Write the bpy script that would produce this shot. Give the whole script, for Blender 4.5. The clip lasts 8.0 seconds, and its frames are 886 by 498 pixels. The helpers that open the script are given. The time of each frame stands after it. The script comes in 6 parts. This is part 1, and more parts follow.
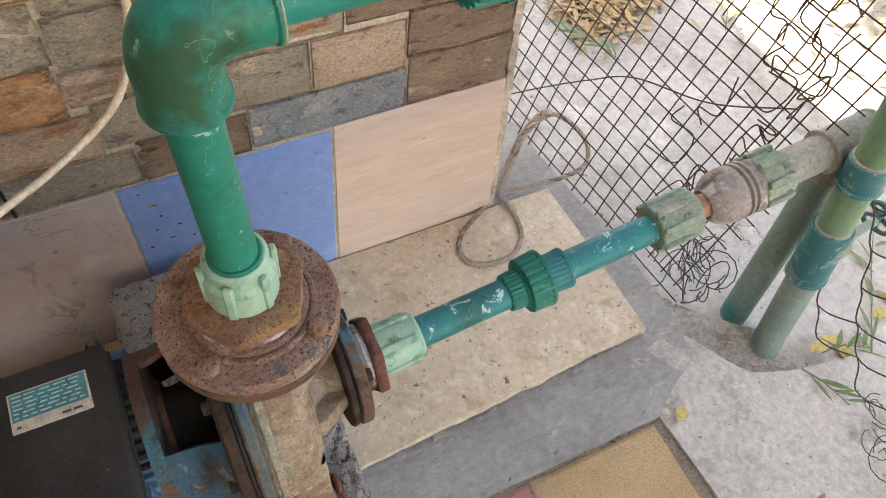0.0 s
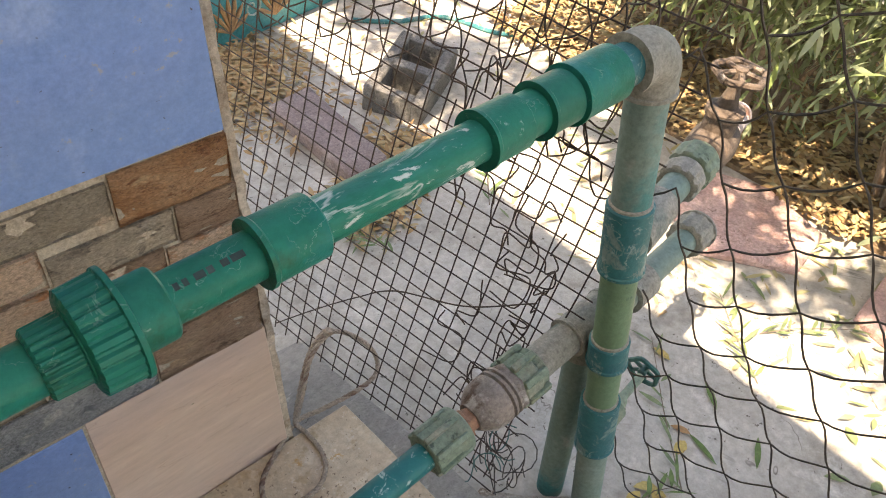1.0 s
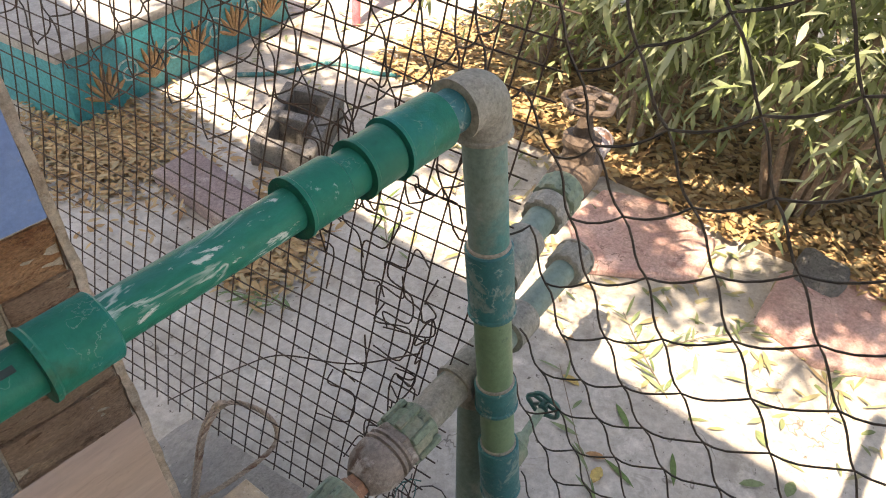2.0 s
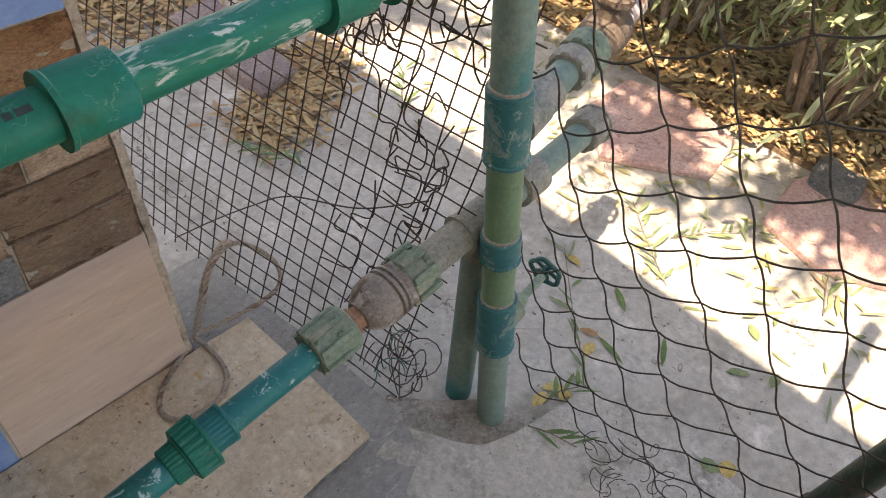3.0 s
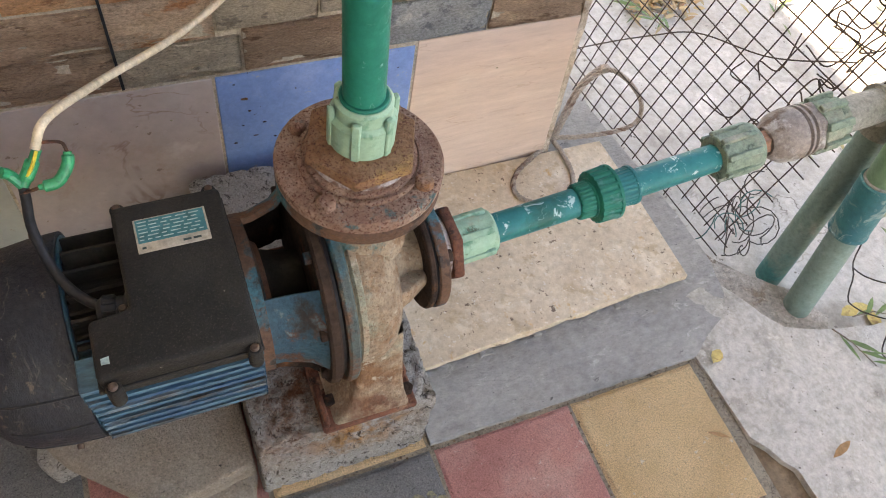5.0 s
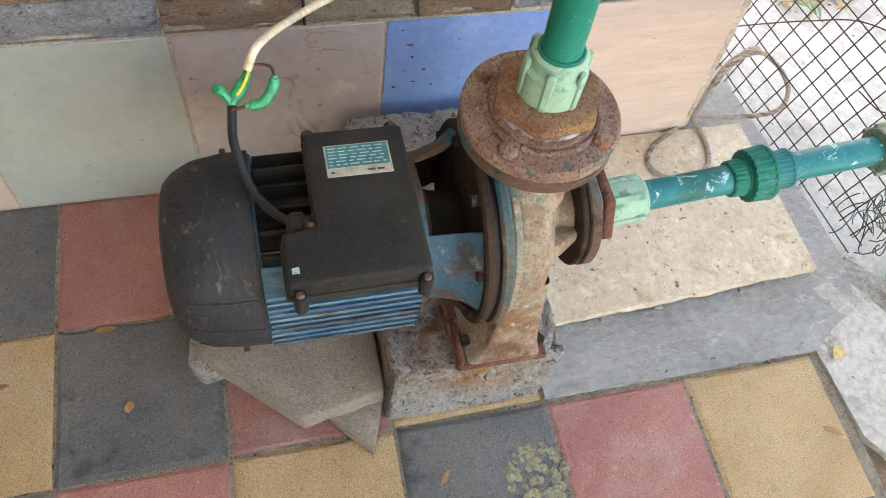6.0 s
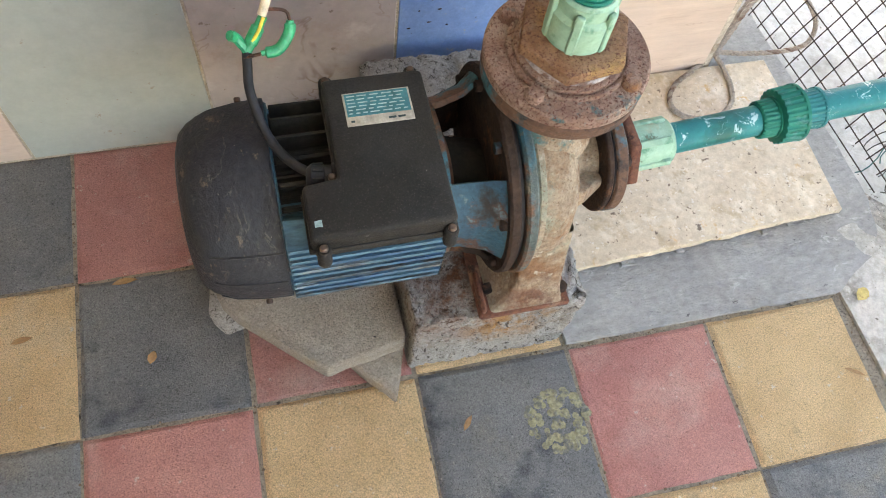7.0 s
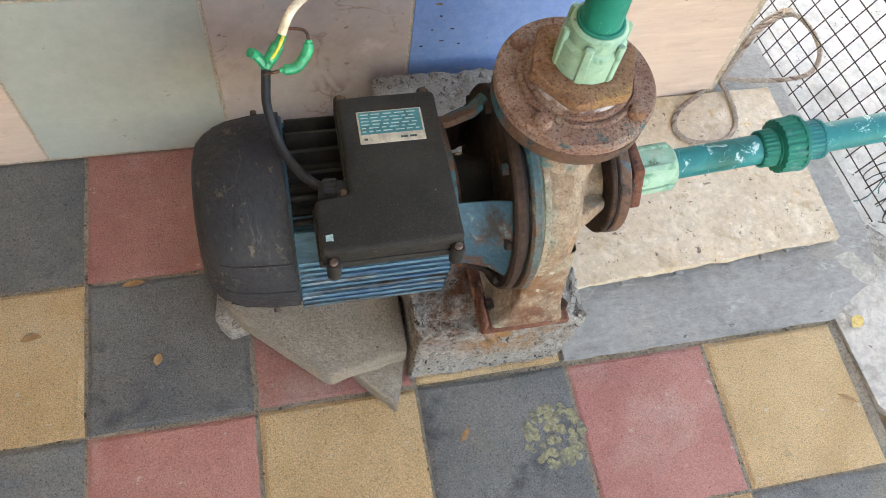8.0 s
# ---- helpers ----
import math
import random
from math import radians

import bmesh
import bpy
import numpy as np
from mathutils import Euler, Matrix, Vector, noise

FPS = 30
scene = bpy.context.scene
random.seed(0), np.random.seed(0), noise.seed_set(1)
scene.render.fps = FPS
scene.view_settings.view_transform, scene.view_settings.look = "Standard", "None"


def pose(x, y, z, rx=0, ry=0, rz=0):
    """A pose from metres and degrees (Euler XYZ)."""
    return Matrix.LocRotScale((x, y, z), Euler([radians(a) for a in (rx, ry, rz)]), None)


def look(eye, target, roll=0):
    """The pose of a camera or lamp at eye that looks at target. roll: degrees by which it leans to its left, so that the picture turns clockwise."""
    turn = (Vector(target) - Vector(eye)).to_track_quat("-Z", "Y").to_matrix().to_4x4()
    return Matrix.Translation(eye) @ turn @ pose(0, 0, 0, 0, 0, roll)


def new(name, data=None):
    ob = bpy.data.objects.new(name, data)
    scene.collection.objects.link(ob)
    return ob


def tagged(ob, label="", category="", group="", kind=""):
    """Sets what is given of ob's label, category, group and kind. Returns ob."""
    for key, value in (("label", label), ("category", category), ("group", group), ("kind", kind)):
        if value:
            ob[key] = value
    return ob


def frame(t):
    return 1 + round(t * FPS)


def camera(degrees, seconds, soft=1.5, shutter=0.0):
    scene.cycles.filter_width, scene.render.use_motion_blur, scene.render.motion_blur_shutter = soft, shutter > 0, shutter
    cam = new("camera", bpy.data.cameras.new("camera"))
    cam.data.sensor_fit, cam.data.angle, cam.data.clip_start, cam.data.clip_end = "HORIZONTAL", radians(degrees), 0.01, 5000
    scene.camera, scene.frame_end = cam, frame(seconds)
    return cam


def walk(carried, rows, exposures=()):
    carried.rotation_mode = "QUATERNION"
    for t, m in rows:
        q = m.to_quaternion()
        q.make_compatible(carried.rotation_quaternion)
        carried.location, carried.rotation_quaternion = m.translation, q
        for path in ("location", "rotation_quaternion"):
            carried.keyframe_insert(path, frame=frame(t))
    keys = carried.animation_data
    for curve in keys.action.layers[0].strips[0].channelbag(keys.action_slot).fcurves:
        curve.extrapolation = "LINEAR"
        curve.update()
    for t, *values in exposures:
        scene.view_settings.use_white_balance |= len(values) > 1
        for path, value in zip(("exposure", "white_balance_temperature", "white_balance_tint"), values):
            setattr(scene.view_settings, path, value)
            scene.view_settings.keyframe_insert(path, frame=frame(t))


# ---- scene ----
cam = camera(60.0, 8.0, 1.0)
PATH = [
    (0, (0.62, -0.727, 1.219), (1.225, 0.204, -0.445), 9.2),
    (0.5, (0.727, -0.71, 1.294), (1.496, 0.291, -0.257), 5.6),
    (1, (0.782, -0.716, 1.328), (1.832, 0.27, -0.06), 7.3),
    (1.2, (0.801, -0.722, 1.338), (1.918, 0.26, 0.001), 7.6),
    (2.3, (0.892, -0.774, 1.33), (2.102, 0.129, 0.018), 4.3),
    (2.5, (0.881, -0.785, 1.302), (2.035, 0.087, -0.079), 5.2),
    (3, (0.84, -0.793, 1.274), (1.91, 0.002, -0.216), 10.6),
    (3.5, (0.788, -0.806, 1.241), (1.674, 0.086, -0.314), 10.9),
    (4, (0.698, -0.82, 1.207), (1.435, 0.127, -0.393), 11.2),
    (4.5, (0.57, -0.814, 1.183), (1.253, 0.133, -0.441), 13.1),
    (5, (0.472, -0.831, 1.177), (1.081, 0.12, -0.474), 13.8),
    (6.3, (0.36, -0.84, 1.185), (0.734, 0.081, -0.55), 12.3),
    (6.5, (0.363, -0.831, 1.182), (0.734, 0.068, -0.565), 11.8),
    (7, (0.356, -0.82, 1.173), (0.716, -0.012, -0.621), 12.6),
    (7.5, (0.344, -0.822, 1.18), (0.7, -0.018, -0.616), 14.4),
    (8, (0.347, -0.82, 1.198), (0.709, 0.007, -0.587), 14.3),
]
LIGHTEN = [(0.0, 3.35, 9800, 19), (0.5, 2.8, 9600, 18), (1.0, 2.5, 9300, 17), (2.5, 2.15, 9100, 20), (3.5, 2.52, 9100, 19), (4.5, 3.1, 9500, 21), (6.5, 3.95, 9000, 13), (8.0, 3.92, 9000, 13)]
walk(cam, [(t, look(eye, target, roll)) for t, eye, target, roll in PATH], LIGHTEN)

# ---- light ----
SUN_EL, SUN_AZ = 64.0, 262.0
world = bpy.data.worlds.new("sky")
scene.world = world
world.use_nodes = True
wn = world.node_tree.nodes
sky = wn.new("ShaderNodeTexSky")
sky.sky_type = "NISHITA"
sky.sun_disc = False
sky.sun_elevation = radians(SUN_EL)
sky.sun_rotation = radians(SUN_AZ)
wn["Background"].inputs["Strength"].default_value = 0.11
world.node_tree.links.new(sky.outputs[0], wn["Background"].inputs["Color"])
sun = new("sun", bpy.data.lights.new("sun", "SUN"))
sun.data.energy = 3.6
sun.data.angle = radians(0.53)
sun.data.color = (1.0, 0.95, 0.87)
to_sun = Vector((-math.cos(radians(SUN_EL)), -0.06, math.sin(radians(SUN_EL))))
sun.matrix_world = look((0, 0, 6), Vector((0, 0, 6)) - to_sun)

# ---- materials ----


def mat(name, a, b, scale=8.0, rough=0.7, metal=0.0, bump=0.2, bscale=60.0, spots=(), vary=0.0, stretch=None, coat=0.0, grain=0.34, spec=0.5, pore_shade=None, vein=None, stain=None):
    """Two-colour noise, with patches of further colours: spots are (colour, scale, threshold, softness, twist);
    pore_shade (depth, scale, threshold) paints shade into pits, vein (colour, scale, width), stain (colour, place,
    radius)."""
    m = bpy.data.materials.new(name)
    m.use_nodes = True
    n, ln = m.node_tree.nodes, m.node_tree.links
    bs = n["Principled BSDF"]
    tc = n.new("ShaderNodeTexCoord")
    info = n.new("ShaderNodeObjectInfo")
    off = n.new("ShaderNodeVectorMath")
    off.operation = "MULTIPLY_ADD"
    comb = n.new("ShaderNodeCombineXYZ")
    for i in range(3):
        ln.new(info.outputs["Random"], comb.inputs[i])
    ln.new(comb.outputs[0], off.inputs[0])
    off.inputs[1].default_value = (7.3, 11.1, 5.7)
    src = tc.outputs["Object"]
    if stretch:
        mp = n.new("ShaderNodeMapping")
        mp.inputs["Scale"].default_value = stretch
        ln.new(src, mp.inputs[0])
        src = mp.outputs[0]
    ln.new(src, off.inputs[2])

    def noise_tex(s, detail=6.0, r=0.6, twist=0.0):
        t = n.new("ShaderNodeTexNoise")
        t.inputs["Distortion"].default_value = twist
        t.inputs["Scale"].default_value = s
        t.inputs["Detail"].default_value = detail
        t.inputs["Roughness"].default_value = r
        ln.new(off.outputs[0], t.inputs["Vector"])
        return t

    def ramp(src_, lo, hi):
        r = n.new("ShaderNodeMapRange")
        r.inputs["From Min"].default_value = lo
        r.inputs["From Max"].default_value = hi
        r.clamp = True
        ln.new(src_, r.inputs["Value"])
        return r.outputs[0]

    def mix(f, c1, c2):
        x = n.new("ShaderNodeMix")
        x.data_type = "RGBA"
        ln.new(f, x.inputs[0])
        for i, c in ((6, c1), (7, c2)):
            if isinstance(c, tuple):
                x.inputs[i].default_value = (*c, 1)
            else:
                ln.new(c, x.inputs[i])
        return x.outputs[2]

    col = mix(ramp(noise_tex(scale, 9.0, 0.68).outputs[0], 0.38, 0.62), a, b)
    for c, s, th, so, *tw in spots:
        col = mix(ramp(noise_tex(s, 8.0, 0.65, tw[0] if tw else 0.0).outputs[0], th - 0.03, th - 0.03 + so), col, c)
    if vein:
        c, s, w = vein
        v = n.new("ShaderNodeMath")
        v.operation = "SUBTRACT"
        ln.new(noise_tex(s, 5.0, 0.55, 0.6).outputs[0], v.inputs[0])
        v.inputs[1].default_value = 0.5
        av = n.new("ShaderNodeMath")
        av.operation = "ABSOLUTE"
        ln.new(v.outputs[0], av.inputs[0])
        thin = ramp(noise_tex(s * 1.7, 3.0).outputs[0], 0.48, 0.60)
        line = n.new("ShaderNodeMath")
        line.operation = "MULTIPLY"
        ln.new(ramp(av.outputs[0], w, w * 0.2), line.inputs[0])
        ln.new(thin, line.inputs[1])
        col = mix(line.outputs[0], col, c)
    for c, at, rad in stain or ():
        d = n.new("ShaderNodeVectorMath")
        d.operation = "DISTANCE"
        ln.new(tc.outputs["Object"], d.inputs[0])
        d.inputs[1].default_value = at
        far = ramp(d.outputs["Value"], rad, rad * 0.25)
        blot = n.new("ShaderNodeMath")
        blot.operation = "MULTIPLY"
        ln.new(far, blot.inputs[0])
        ln.new(ramp(noise_tex(26.0, 7.0, 0.7).outputs[0], 0.40, 0.60), blot.inputs[1])
        col = mix(blot.outputs[0], col, c)
    pit = None
    # cavity shade put into the colour: pits darken by depth
    if pore_shade:
        depth, s, th = pore_shade
        pit = ramp(noise_tex(s, 2.5, 0.5, 1.6).outputs[0], th, th - 0.10)
        pk = n.new("ShaderNodeMapRange")
        pk.inputs["To Min"].default_value = 1.0
        pk.inputs["To Max"].default_value = 1.0 - depth
        ln.new(pit, pk.inputs["Value"])
        pm = n.new("ShaderNodeVectorMath")
        pm.operation = "SCALE"
        ln.new(col, pm.inputs[0])
        ln.new(pk.outputs[0], pm.inputs["Scale"])
        col = pm.outputs[0]
    if grain:
        gr = n.new("ShaderNodeMapRange")
        gr.inputs["From Min"].default_value = 0.3
        gr.inputs["From Max"].default_value = 0.7
        gr.inputs["To Min"].default_value = 1 - grain
        gr.inputs["To Max"].default_value = 1 + grain
        ln.new(noise_tex(bscale * 1.3, 4.0, 0.75).outputs[0], gr.inputs["Value"])
        gm = n.new("ShaderNodeVectorMath")
        gm.operation = "SCALE"
        ln.new(col, gm.inputs[0])
        ln.new(gr.outputs[0], gm.inputs["Scale"])
        col = gm.outputs[0]
    if vary:
        h = n.new("ShaderNodeHueSaturation")
        r = n.new("ShaderNodeMapRange")
        r.inputs["To Min"].default_value = 1 - vary
        r.inputs["To Max"].default_value = 1 + vary
        ln.new(info.outputs["Random"], r.inputs["Value"])
        ln.new(r.outputs[0], h.inputs["Value"])
        ln.new(col, h.inputs["Color"])
        col = h.outputs[0]
    ln.new(col, bs.inputs["Base Color"])
    fine = noise_tex(bscale, 5.0, 0.7)
    rr = n.new("ShaderNodeMapRange")
    rr.inputs["To Min"].default_value = max(0.03, rough - 0.12)
    rr.inputs["To Max"].default_value = min(1.0, rough + 0.12)
    ln.new(noise_tex(scale * 2.3).outputs[0], rr.inputs["Value"])
    ln.new(rr.outputs[0], bs.inputs["Roughness"])
    bs.inputs["Metallic"].default_value = metal
    bs.inputs["Coat Weight"].default_value = coat
    bs.inputs["Specular IOR Level"].default_value = spec
    if bump:
        bp = n.new("ShaderNodeBump")
        bp.inputs["Strength"].default_value = bump
        bp.inputs["Distance"].default_value = 0.010
        ln.new(fine.outputs[0], bp.inputs["Height"])
        last = bp
        if pit:
            b2 = n.new("ShaderNodeBump")
            b2.invert = True
            b2.inputs["Strength"].default_value = 0.9
            b2.inputs["Distance"].default_value = 0.25 / pore_shade[1]
            ln.new(pit, b2.inputs["Height"])
            ln.new(bp.outputs[0], b2.inputs["Normal"])
            last = b2
        ln.new(last.outputs[0], bs.inputs["Normal"])
    return m


